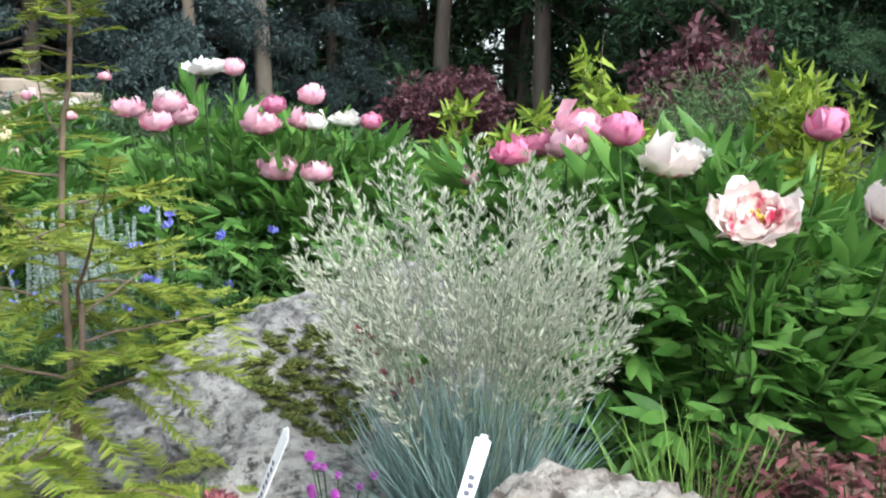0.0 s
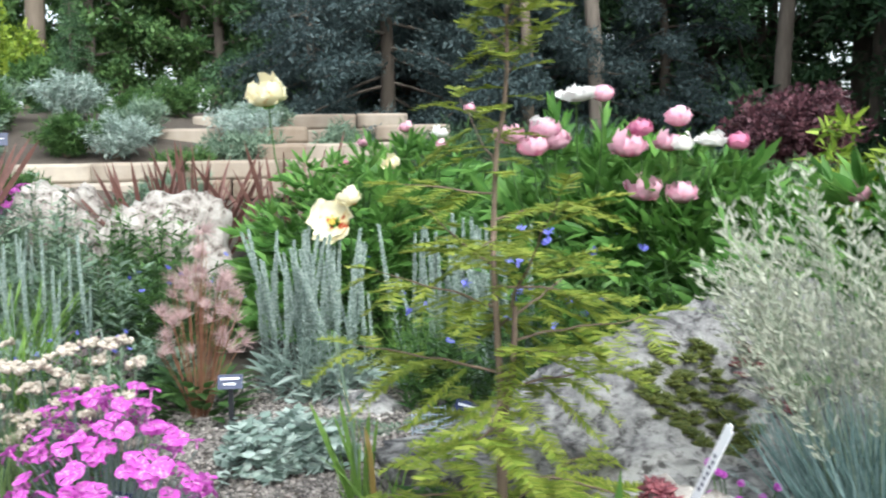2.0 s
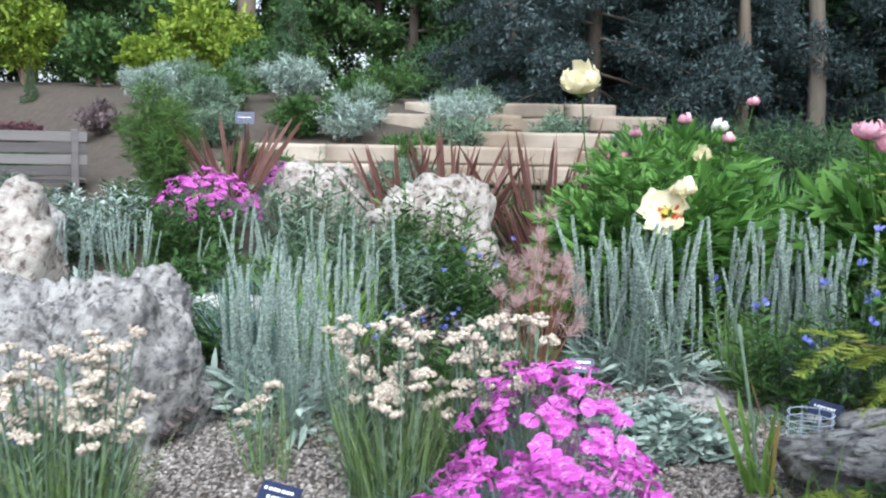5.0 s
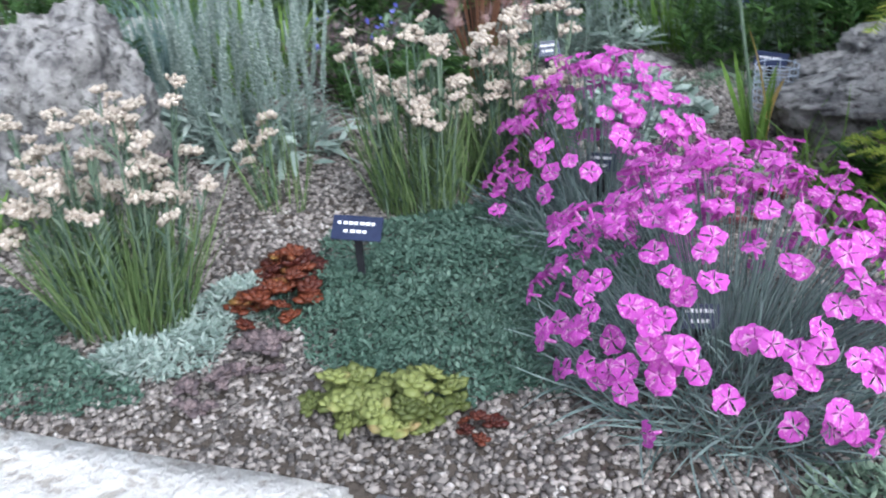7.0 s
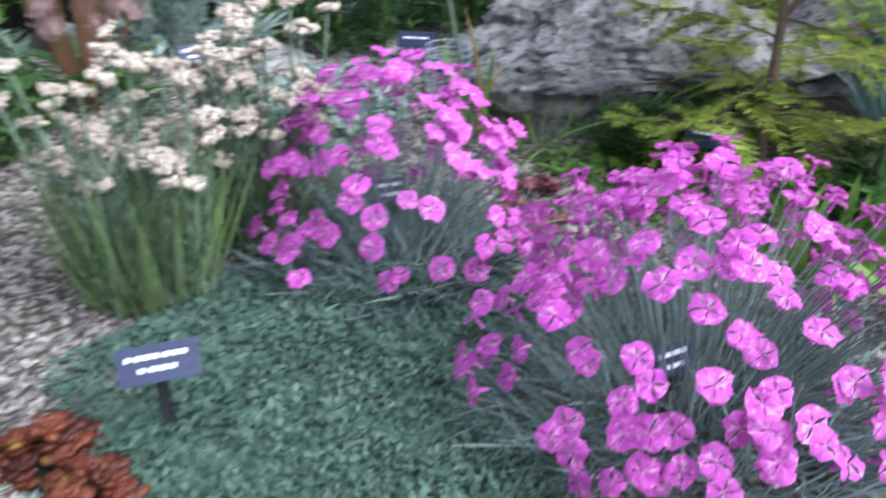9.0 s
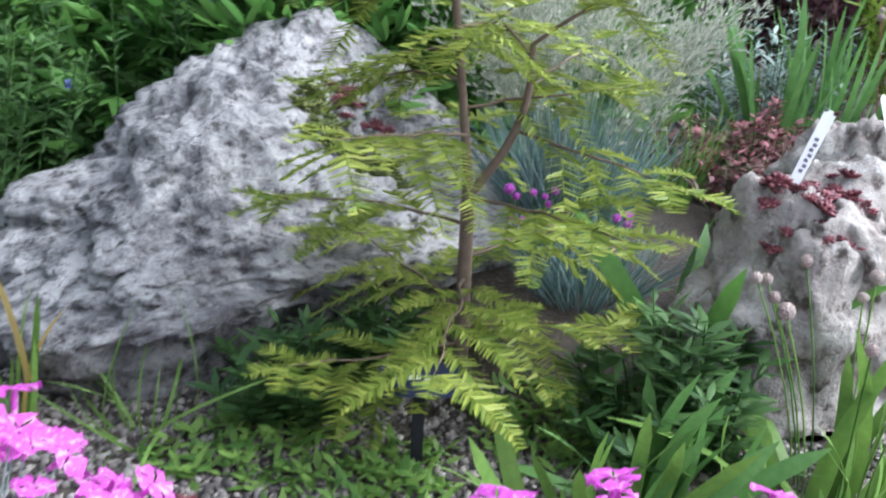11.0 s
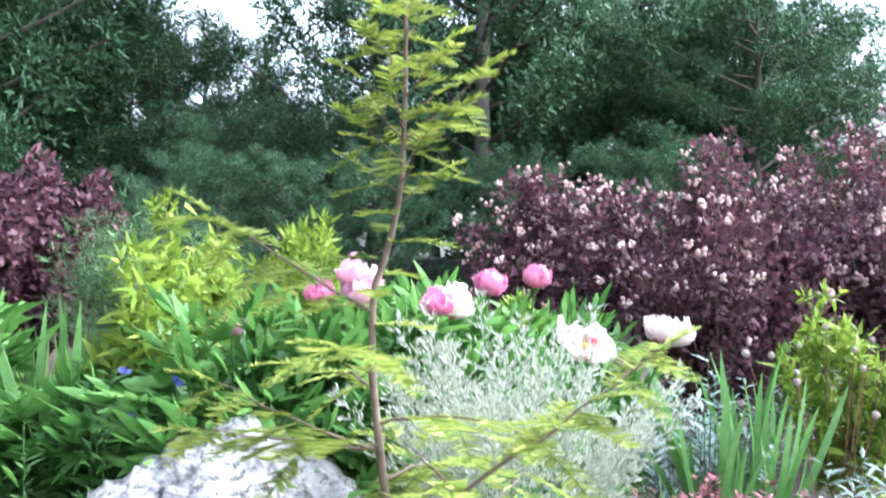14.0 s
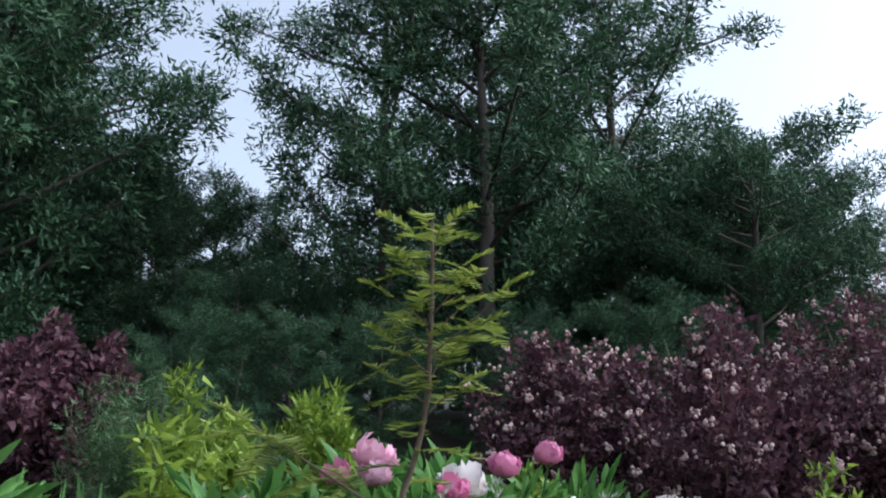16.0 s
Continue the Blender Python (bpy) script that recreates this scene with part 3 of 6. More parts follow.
for x, y, s, rot in ((8.0, 3.3, 0.64, 40), (7.4, 6.6, 1.0, 90), (4.0, 7.9, 0.54, 140), (9.4, 4.4, 0.71, 200), (9.0, 2.0, 0.67, 250), (6.0, 9.0, 0.58, 300), (8.4, 8.2, 1.14, 20), (10.6, 2.6, 0.75, 33), (8.4, 0.6, 0.64, 10), (1.5, 13.1, 0.90, 0), (3.1, 13.5, 0.96, 37), (4.7, 13.7, 1.01, 74), (5.2, 11.6, 0.64, 111), (6.7, 11.5, 0.68, 148), (8.4, 11.1, 1.01, 185), (8.2, 9.0, 0.90, 222), (9.6, 8.4, 0.96, 259), (11.0, 7.6, 1.01, 296), (10.2, 5.6, 0.64, 333), (11.4, 4.6, 0.68, 10), (12.5, 3.4, 0.72, 47), (3.1, 8.3, 0.54, 75), (3.5, 6.7, 0.46, 15), (2.75, 6.9, 0.44, 160), (2.05, 7.1, 0.42, 230), (4.4, 6.0, 0.46, 310), (5.3, 5.3, 0.5, 95)):
    copy_thing(JUN, at(x, y, rot, s))
for x, y, s, rot in ((3.2, 9.6, 0.51, 60), (1.3, 10.4, 1.05, 150), (7.9, 5.2, 0.57, 210), (0.0, 11.6, 1.2, 15), (4.9, 8.4, 0.95, 120), (10.5, 6.2, 0.65, 280), (4.3, 11.0, 0.57, 190), (-2.9, 12.6, 1.2, 85), (1.7, 11.2, 1.15, 12), (2.7, 10.3, 0.60, 250), (0.9, 9.9, 1.2, 140), (7.3, 6.95, 1.0, 70), (8.1, 5.95, 0.66, 160)):
    copy_thing(JUN2, at(x, y, rot, s))
for x, y, s, rot in ((-3.4, 12.2, 1.2, 50), (-5.3, 12.2, 1.2, 120), (-1.9, 13.6, 1.4, 260), (0.9, 14.8, 1.4, 35), (3.0, 13.8, 1.4, 170), (-7.2, 13.2, 1.3, 210), (6.2, 12.4, 0.65, 95), (-10.6, 11.9, 1.1, 310), (-5.0, 15.5, 1.5, 5), (9.5, 10.5, 1.4, 80), (-0.6, 17.5, 1.6, 160), (12.5, 7.5, 0.74, 45), (13, 4, 0.81, 155), (-17.5, 7.2, 0.9, 200), (-9.9, 14.6, 1.5, 66)):
    copy_thing(SPRUCE, at(x, y, rot, s))
for x, y, s, rot in ((-16.6, 3.5, 0.92, 0), (-17.7, 5.4, 0.92, 53), (-15.8, 6.4, 0.92, 106), (-16.5, 8.4, 0.92, 159), (-14.4, 9.0, 1.15, 212), (-14.8, 11.1, 1.15, 265), (-12.6, 11.4, 1.15, 318), (-12.6, 13.5, 1.15, 11), (-10.5, 13.4, 1.15, 64), (-10.1, 15.5, 1.15, 117), (-11.2, 10.8, 1.0, 60), (-15.2, 8.6, 0.85, 130), (-16.6, 5.6, 0.75, 200), (-14.2, 11.2, 1.0, 20), (-10.4, 12.9, 1.2, 280), (-17.6, 10.2, 1.0, 95), (-19.5, 7.0, 0.9, 160), (-8.5, 12.4, 1.1, 340), (-20, 3.8, 0.8, 40), (-21, 9.5, 1.7, 10), (-18.5, 13.0, 1.8, 70), (-15.5, 15.5, 1.8, 140), (-12.5, 17.5, 1.8, 200), (-22.5, 6.0, 1.5, 260), (-9.0, 18.5, 1.9, 310), (-5.5, 19.5, 1.9, 30)):
    copy_thing(BROAD, at(x, y, rot, s))
for x, y, s, rot in ((-5.0, 10.1, 0.95, 100), (-7.9, 9.6, 0.75, 220), (-3.7, 11.2, 0.85, 300), (-5.9, 11.0, 1.25, 20), (-7.3, 11.0, 1.2, 150)):
    copy_thing(BLUE, at(x, y, rot, s))

# young conifers and shrubs on the bank
YOUNG = copy_thing(SPRUCE, at(-9.15, 6.85, 30, 0.29))
tagged(YOUNG, "young olive-green spruce on the terrace", "tree")
for x, y, s, rot in ((-8.75, 7.55, 0.22, 120), (-9.9, 5.95, 0.24, 210), (-11.3, 4.6, 0.3, 10)):
    copy_thing(YOUNG, at(x, y, rot, s))


def shrub(name, x, y, rx, rz, seed, leafm, label, n=420, ll=0.05, lw=0.02, group="", clump=26, twig="twig", upright=0.4, z=None, heads=None):
    """A bushy shrub: stems fanning from the base and leaf sprays with an uneven outline."""
    r = np.random.default_rng(seed)
    z = float(ground_z(x, y)) if z is None else z
    root = thing(name, x, y, z, label, "shrub", group)
    stems, C, Dn = [], [], []
    for i in range(max(9, n // 14)):
        az, q = r.uniform(0, 6.28), r.uniform(0, 1) ** 0.6
        top = np.array([np.cos(az) * rx * q, np.sin(az) * rx * q, rz * (0.45 + 0.55 * np.sqrt(max(0, 1 - 0.8 * q * q))) * r.uniform(0.75, 1.1)])
        t = np.linspace(0, 1, 6)[:, None]
        P = np.array([np.cos(az), np.sin(az), 0]) * 0.06 * rx * (1 - t) + top * np.concatenate([t ** 1.4, t ** 1.4, t ** 0.9], 1)
        stems.append(tube(P, 0.012 * max(rx, 0.3) * (1 - 0.75 * t[:, 0]), 4))
        for j in range(14):
            u = r.uniform(0.3, 1.0)
            c = np.array([np.interp(u, t[:, 0], P[:, k]) for k in range(3)]) + r.normal(0, 0.07, 3) * rx
            C.append(c); Dn.append(np.array([np.cos(az) * 0.6, np.sin(az) * 0.6, upright * 2]) + r.normal(0, 0.4, 3))
    C, Dn = np.array(C), np.array(Dn)
    part("stem_bundle", fast_mesh("stem_bundle", *join(*stems)), M[twig], root, kind="stuff")
    sp = spray(clump, 0.12 * rx + 0.35 * ll, ll, lw, 0.8, seed)
    part("foliage", fast_mesh("foliage", *scatter(sp, frames_of(C, Dn, r.uniform(0, 6.28, len(C)), r.uniform(0.7, 1.25, len(C))))), M[leafm], root, kind="stuff")
    if heads:
        m, nh, hr = heads
        pick = np.argsort(-C[:, 2] - 0.6 * np.hypot(C[:, 0], C[:, 1]))[: nh * 2]
        pick = r.permutation(pick)[:nh]
        bl = ICO1[0] * hr
        P = C[pick] + np.stack([0.16 * C[pick, 0], 0.16 * C[pick, 1], np.full(nh, 0.06)], 1)
        b = scatter((bl, ICO1[1]), frames_of(np.random.default_rng(2).normal(0, hr * 1.0, (7, 3)), (0, 0, 1), 0, 0.6))
        part("flower_cluster", fast_mesh("flower_cluster", *scatter(b, frames_of(P, (0, 0, 1), r.uniform(0, 6, nh), r.uniform(0.7, 1.2, nh)))), M[m], root, "faded pinkish flower heads", kind="stuff")
    return root


shrub("smoke_bush", -1.516, 8.608, 0.62, 0.74, 3, "purple", "round dark purple-leaved smoke bush", 900, 0.045, 0.03)
shrub("smoke_bush", 0.599, 6.075, 0.46, 1.12, 4, "purple", "tall dark purple-leaved smoke bush", 900, 0.045, 0.03)
shrub("ninebark_shrub", 2.475, 3.028, 0.62, 1.35, 5, "purple", "purple-leaved ninebark with faded flower heads", 900, 0.030, 0.020, heads=("nine_fl", 260, 0.015), upright=0.7, clump=30)
shrub("ninebark_shrub", 2.195, 3.755, 0.5, 1.3, 6, "purple", "purple-leaved ninebark with faded flower heads", 700, 0.030, 0.020, heads=("nine_fl", 200, 0.015), upright=0.7, clump=30)
shrub("ninebark_shrub", 3.008, 2.447, 0.6, 1.65, 7, "purple", "tall purple-leaved ninebark with faded flower heads", 900, 0.030, 0.020, heads=("nine_fl", 260, 0.015), upright=0.7, clump=30)
shrub("ninebark_shrub", 3.311, 3.174, 0.6, 1.2, 17, "purple", "purple-leaved ninebark with faded flower heads", 700, 0.030, 0.020, heads=("nine_fl", 90, 0.011), upright=0.7, clump=30)
shrub("mugo_pine", 0.758, 5.139, 0.45, 1.06, 8, "mugo", "rounded mugo pine with pale candles", 900, 0.042, 0.0045, clump=36)
shrub("mugo_pine", 1.7, 6.1, 0.5, 0.65, 9, "mugo", "low grey-green mugo pine", 700, 0.038, 0.005, clump=32)
shrub("mugo_pine", -3.099, 7.6, 0.9, 0.55, 10, "conifer", "spreading dark green dwarf pine", 800, 0.06, 0.008, clump=32)
shrub("mugo_pine", -4.3, 7.7, 0.8, 0.5, 12, "conifer", "spreading dark green dwarf pine", 800, 0.06, 0.008, clump=32)
shrub("mugo_pine", -1.972, 6.844, 0.75, 0.45, 11, "mugo", "low green dwarf pine", 700, 0.06, 0.007, clump=32)
shrub("mugo_pine", -0.989, 6.643, 0.7, 0.4, 14, "mugo", "low green dwarf pine", 700, 0.06, 0.007, clump=32)
shrub("chartreuse_shrub", 0.224, 3.737, 0.24, 1.2, 15, "chart", "upright chartreuse shrub with fresh shoots", 260, 0.055, 0.018, clump=18, upright=1.2)
shrub("chartreuse_shrub", 1.042, 4.082, 0.3, 1.1, 16, "chart", "chartreuse shrub among the peonies", 240, 0.055, 0.018, clump=16, upright=1.2)
shrub("chartreuse_shrub", -0.08, 3.36, 0.2, 0.93, 18, "chart", "chartreuse shrub among the peonies", 200, 0.055, 0.018, clump=16, upright=1.2)
shrub("chartreuse_shrub", 1.803, 2.192, 0.25, 0.82, 19, "chart", "small chartreuse shrub beside the ninebark", 200, 0.05, 0.018, clump=16, upright=1.2)
shrub("chartreuse_shrub", 1.274, 3.224, 0.25, 0.78, 29, "chart", "small chartreuse shrub beside the ninebark", 200, 0.05, 0.018, clump=16, upright=1.2)
for x, y, rx, rz, sd_, lm, lb in ((-12.2, 4.9, 0.55, 1.3, 20, "chart", "large yellow-green shrub on the bank"), (-11.4, 5.5, 0.42, 0.75, 21, "decid", "rounded light green shrub on the bank"), (-10.7, 5.9, 0.38, 0.62, 22, "chart", "rounded light green shrub on the bank"), (-11.0, 6.9, 0.75, 1.25, 23, "chart", "golden-green shrub on the bank"), (-9.9, 6.9, 0.35, 0.6, 24, "decid", "low green shrub on the terrace")):
    shrub("garden_shrub", x, y, rx, rz, sd_, lm, lb, 520, 0.07, 0.04)
for x, y, rx, rz, sd_, lm in ((-7.9, 4.9, 0.35, 0.34, 30, "grey_green"), (-7.0, 5.3, 0.3, 0.36, 31, "green"), (-8.6, 5.5, 0.45, 0.42, 32, "grey_green"), (-6.5, 7.0, 0.4, 0.4, 33, "silver"), (-7.6, 6.5, 0.35, 0.32, 34, "green"), (-9.4, 5.4, 0.4, 0.36, 35, "grey_green"), (-6.0, 6.5, 0.4, 0.3, 36, "grey_green"), (-5.4, 5.2, 0.35, 0.3, 37, "grey_green"), (-10.3, 4.0, 0.4, 0.25, 38, "purple"), (-9.6, 3.7, 0.4, 0.3, 39, "green"), (-6.3, 4.3, 0.3, 0.3, 40, "green"), (-8.9, 4.3, 0.3, 0.25, 41, "sed_dark")):
    shrub("cushion_plant", x, y, rx, rz, sd_, lm, "tufted cushion plant between the terrace stones", 260, 0.06, 0.012, "cushions on the terrace", 30, upright=0.8)
for i, (x, y, rx, rz, lm) in enumerate(((-7.3, 4.6, 0.3, 0.35, "grey_green"), (-6.7, 5.6, 0.35, 0.38, "silver"), (-8.1, 5.2, 0.35, 0.4, "green"), (-5.9, 5.7, 0.3, 0.3, "green"), (-7.0, 6.1, 0.35, 0.4, "grey_green"), (-8.3, 6.2, 0.4, 0.45, "silver"), (-9.0, 4.9, 0.35, 0.4, "silver"), (-6.9, 7.6, 0.4, 0.4, "grey_green"), (-8.0, 7.4, 0.4, 0.4, "green"), (-5.6, 7.4, 0.4, 0.4, "grey_green"))):
    shrub("cushion_plant", x, y, rx, rz, 300 + i, lm, "tufted cushion plant between the terrace stones", 220, 0.06, 0.012, "cushions on the terrace", 26, upright=0.8)
shrub("dwarf_pine", -5.95, 3.3, 0.28, 0.92, 42, "dwarf_pine", "bushy yellow-green dwarf pine", 420, 0.09, 0.006, clump=32, upright=1.0)

# snag and leaning bare trunks
def snag(x, y, h, r, seed, label, forks=2):
    rg = np.random.default_rng(seed)
    root = thing("dead_tree", x, y, float(ground_z(x, y)) - 0.05, label, "dead tree")
    t = np.linspace(0, 1, 9)
    P = np.stack([0.12 * np.sin(3 * t) * h * 0.3, 0 * t, h * t], 1)
    part("trunk", fast_mesh("trunk", *tube(P, r * (1 - 0.55 * t), 9), True), M["bark_pale"], root)
    for i in range(forks):
        u = 0.35 + 0.3 * i
        p = np.array([np.interp(u, t, P[:, 0]), 0, h * u]); a = rg.uniform(0, 6.28)
        B = p + np.array([np.cos(a) * 0.5, np.sin(a) * 0.5, 0.5])[None] * (np.linspace(0, 1, 5)[:, None] ** 1.2) * h * 0.3
        part("limb", fast_mesh("limb", *tube(B, r * 0.5 * (1 - 0.7 * np.linspace(0, 1, 5)), 6), True), M["bark_pale"], root)
    return root


snag(-12.5, 8.4, 5.2, 0.17, 4, "bare pale dead trunk with broken limbs", 3)
snag(-4.85, 9.75, 2.4, 0.10, 5, "slender bare dead trunk with a side limb", 1)

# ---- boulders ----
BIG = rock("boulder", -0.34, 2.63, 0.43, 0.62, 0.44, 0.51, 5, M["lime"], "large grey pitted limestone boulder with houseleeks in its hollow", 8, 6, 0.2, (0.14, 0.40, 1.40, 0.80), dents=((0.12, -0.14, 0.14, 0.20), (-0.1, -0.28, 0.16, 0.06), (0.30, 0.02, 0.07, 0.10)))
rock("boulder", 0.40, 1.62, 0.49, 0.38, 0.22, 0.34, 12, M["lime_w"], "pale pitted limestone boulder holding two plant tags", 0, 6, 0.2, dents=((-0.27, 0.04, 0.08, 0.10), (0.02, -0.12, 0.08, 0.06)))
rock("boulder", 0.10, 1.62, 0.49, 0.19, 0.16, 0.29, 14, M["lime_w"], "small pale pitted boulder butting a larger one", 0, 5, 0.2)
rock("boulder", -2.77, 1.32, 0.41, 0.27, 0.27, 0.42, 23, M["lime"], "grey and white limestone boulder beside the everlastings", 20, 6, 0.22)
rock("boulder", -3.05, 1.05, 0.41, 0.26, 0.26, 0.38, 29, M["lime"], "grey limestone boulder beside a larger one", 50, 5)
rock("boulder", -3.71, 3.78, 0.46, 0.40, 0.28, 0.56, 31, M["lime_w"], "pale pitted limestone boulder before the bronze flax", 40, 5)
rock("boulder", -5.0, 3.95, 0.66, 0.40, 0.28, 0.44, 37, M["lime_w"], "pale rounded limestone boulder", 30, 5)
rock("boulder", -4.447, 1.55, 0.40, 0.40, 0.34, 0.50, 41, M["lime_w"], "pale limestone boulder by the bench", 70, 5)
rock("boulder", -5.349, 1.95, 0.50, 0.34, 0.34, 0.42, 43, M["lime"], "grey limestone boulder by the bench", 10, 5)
rock("edging_stone", -1.60, 2.88, 0.43, 0.18, 0.09, 0.08, 47, M["lime"], "low rounded edging stone", 5, 4, 0.15, group="edging stones")
rock("edging_stone", -1.27, 3.0, 0.43, 0.16, 0.09, 0.08, 48, M["lime"], "low rounded edging stone", 8, 4, 0.15, group="edging stones")
rock("edging_stone", -2.295, 3.072, 0.37, 0.18, 0.12, 0.08, 49, M["lime_w"], "low rounded edging stone", 15, 4, 0.15, group="edging stones")
rock("edging_stone", 0.945, 2.901, 0.46, 0.34, 0.18, 0.13, 50, M["lime_w"], "flat pale stone behind the red stonecrop", 0, 4, 0.12, group="edging stones")
slab("step_stone", 1.5, 0.35, 0.12, 91, M["lime_cut"], None, pose(-4.05, 2.05, 0.55, 0, 0, 30), 0.02, 0.02)
tagged(bpy.data.objects["step_stone"], "long pale stone slab edging the bed", "stone")

# ---- young dawn redwood ----
def redwood():
    root = thing("dawn_redwood", -0.43, 1.91, float(ground_z(-0.43, 1.91)) - 0.02, "young dawn redwood with feathery yellow-green leaves", "tree")
    # the leader kinks above its lowest third and ends in a slim tip
    key = np.array([[0.0, -0.01, 0.0], [0.0, 0.0, 0.40], [-0.015, 0.012, 0.55], [-0.03, 0.025, 0.70], [-0.033, 0.038, 0.80], [-0.028, 0.042, 0.91], [-0.006, 0.034, 0.97], [0.010, 0.024, 1.06], [0.012, 0.02, 1.20], [0.012, 0.02, 1.34]])
    zz = np.linspace(0, 1.34, 36)
    ST = np.stack([np.interp(zz, key[:, 2], key[:, 0]), np.interp(zz, key[:, 2], key[:, 1]), zz], 1)
    part("stem", fast_mesh("stem", *tube(ST, 0.0125 * (1 - 0.30 * smooth(0.36, 0.46, zz)) * (1 - 0.80 * zz / 1.34) + 0.0010, 8), True), M["twig"], root)
    u = np.linspace(0, 1, 12)[:, None]
    S2 = np.array([0.0, 0.0, 0.38]) + np.array([0.060, -0.050, 0.24]) * u + np.array([0.022, -0.022, 0]) * np.sin(3 * u)
    part("stem", fast_mesh("stem", *tube(S2, 0.0085 * (1 - 0.45 * u[:, 0]), 7), True), M["twig"], root)
    r = np.random.default_rng(77)
    needle = (np.array([[0, -.5, 0], [0, .5, 0], [0.1, .42, .75], [0.16, 0, 1]], float) * [0.014, 0.0054, 0.0215], np.array([[0, 1, 2, 3]]))
    NM, TW = [], []

    def frond(p, d, ln):
        """A flat branchlet with two rows of soft leaflets."""
        d = d / np.linalg.norm(d)
        side = np.cross(d, [0, 0, 1.0]); side /= max(np.linalg.norm(side), 1e-6)
        n = max(6, int(ln / 0.0056))
        t = np.linspace(0.06, 1, n)
        P = p + d * ln * t[:, None] + np.array([0, 0, -0.22 * ln]) * (t ** 2)[:, None]
        TW.append(tube(P[:: max(1, n // 5)], 0.0011, 3))
        ls = (0.55 + 0.65 * np.sin(np.pi * np.clip(t * 0.85 + 0.12, 0, 1)))
        for sgn in (1, -1):
            D = side * sgn * 0.9 + d * 0.45 + r.normal(0, 0.09, (n, 3)) + np.array([0, 0, -0.10])
            NM.append(frames_of(P, D, np.pi / 2 + r.normal(0, 0.35, n), np.stack([np.ones(n), np.full(n, 1.15), ls * 1.25 * (0.7 + 3.2 * min(ln, 0.12))], 1)))

    def branch(p, az, el, ln, lift):
        d = np.array([np.cos(az) * np.cos(el), np.sin(az) * np.cos(el), np.sin(el)])
        t = np.linspace(0, 1, 9)[:, None]
        P = p + d * ln * t + np.array([0, 0, lift * ln]) * t ** 2 + np.cumsum(r.normal(0, 0.012 * ln, (9, 3)), 0)
        part("branch", fast_mesh("branch", *tube(P, (0.0016 + 0.006 * ln) * (1 - 0.75 * t[:, 0]), 6), True), M["twig"], root)
        s, sg = 0.16 * ln + 0.01, 1
        while s < ln:
            q = s / ln
            c = np.array([np.interp(q, t[:, 0], P[:, k]) for k in range(3)])
            side = np.array([-np.sin(az), np.cos(az), 0]) * sg
            frond(c, side * 0.85 + d * 0.6 + np.array([0, 0, r.uniform(-0.75, 0.3)]), r.uniform(0.075, 0.160) * (1.25 - 0.5 * q) * min(1.3, 0.42 + 2.3 * ln))
            s += r.uniform(0.018, 0.030); sg = -sg
        frond(P[-1], d + np.array([0, 0, 0.15]), r.uniform(0.05, 0.08))

    i = 0
    for z, ln in ((0.10, 0.26), (0.13, 0.30), (0.16, 0.28), (0.20, 0.34), (0.24, 0.30), (0.28, 0.34), (0.33, 0.30), (0.38, 0.32), (0.44, 0.30), (0.48, 0.30), (0.52, 0.28), (0.56, 0.28), (0.60, 0.26), (0.64, 0.26), (0.68, 0.25), (0.72, 0.24), (0.77, 0.22), (0.82, 0.20)):
        az = i * 2.4 + 0.6
        p = np.array([np.interp(z, zz, ST[:, 0]), np.interp(z, zz, ST[:, 1]), z])
        branch(p, az, r.uniform(0.0, 0.35), ln * r.uniform(0.8, 1.05), r.uniform(-0.25, 0.1))
        i += 1
    # the boughs that stand out: two bare-based ones towards the boulder, a long one rising from the second stem
    branch(ST[18], 2.5, 0.05, 0.25, 0.0)
    branch(ST[16], 2.2, -0.25, 0.18, -0.1)
    branch(ST[23], 2.36, 0.52, 0.27, 0.05)
    branch(S2[-1], -0.80, 0.58, 0.34, 0.10)
    branch(S2[8], 0.3, 0.2, 0.24, 0.0)
    branch(S2[5], -1.3, 0.0, 0.26, -0.15)
    branch(S2[10], 1.4, 0.4, 0.20, 0.0)
    # the leader carries single fronds, then a close crown
    for z in np.concatenate([np.arange(0.86, 1.02, 0.024), np.arange(1.02, 1.33, 0.0155)]):
        az = i * 2.4; i += 1
        p = np.array([np.interp(z, zz, ST[:, 0]), np.interp(z, zz, ST[:, 1]), z])
        q = (z - 1.02) / 0.31
        if z > 1.02:
            branch(p, az, 0.55, 0.060 * np.sin(np.pi * min(1, 0.28 + 0.68 * q)) + 0.012, 0.1)
        else:
            frond(p, np.array([np.cos(az), np.sin(az), 0.15]), r.uniform(0.08, 0.13))
    branch(np.array([0.012, 0.02, 1.13]), -0.80, 0.60, 0.13, 0.15)
    part("twig_bundle", fast_mesh("twig_bundle", *join(*TW)), M["larch"], root, kind="stuff")
    part("foliage", fast_mesh("foliage", *scatter(needle, np.concatenate(NM))), M["larch"], root, "feathery yellow-green leaflets", kind="stuff")


redwood()

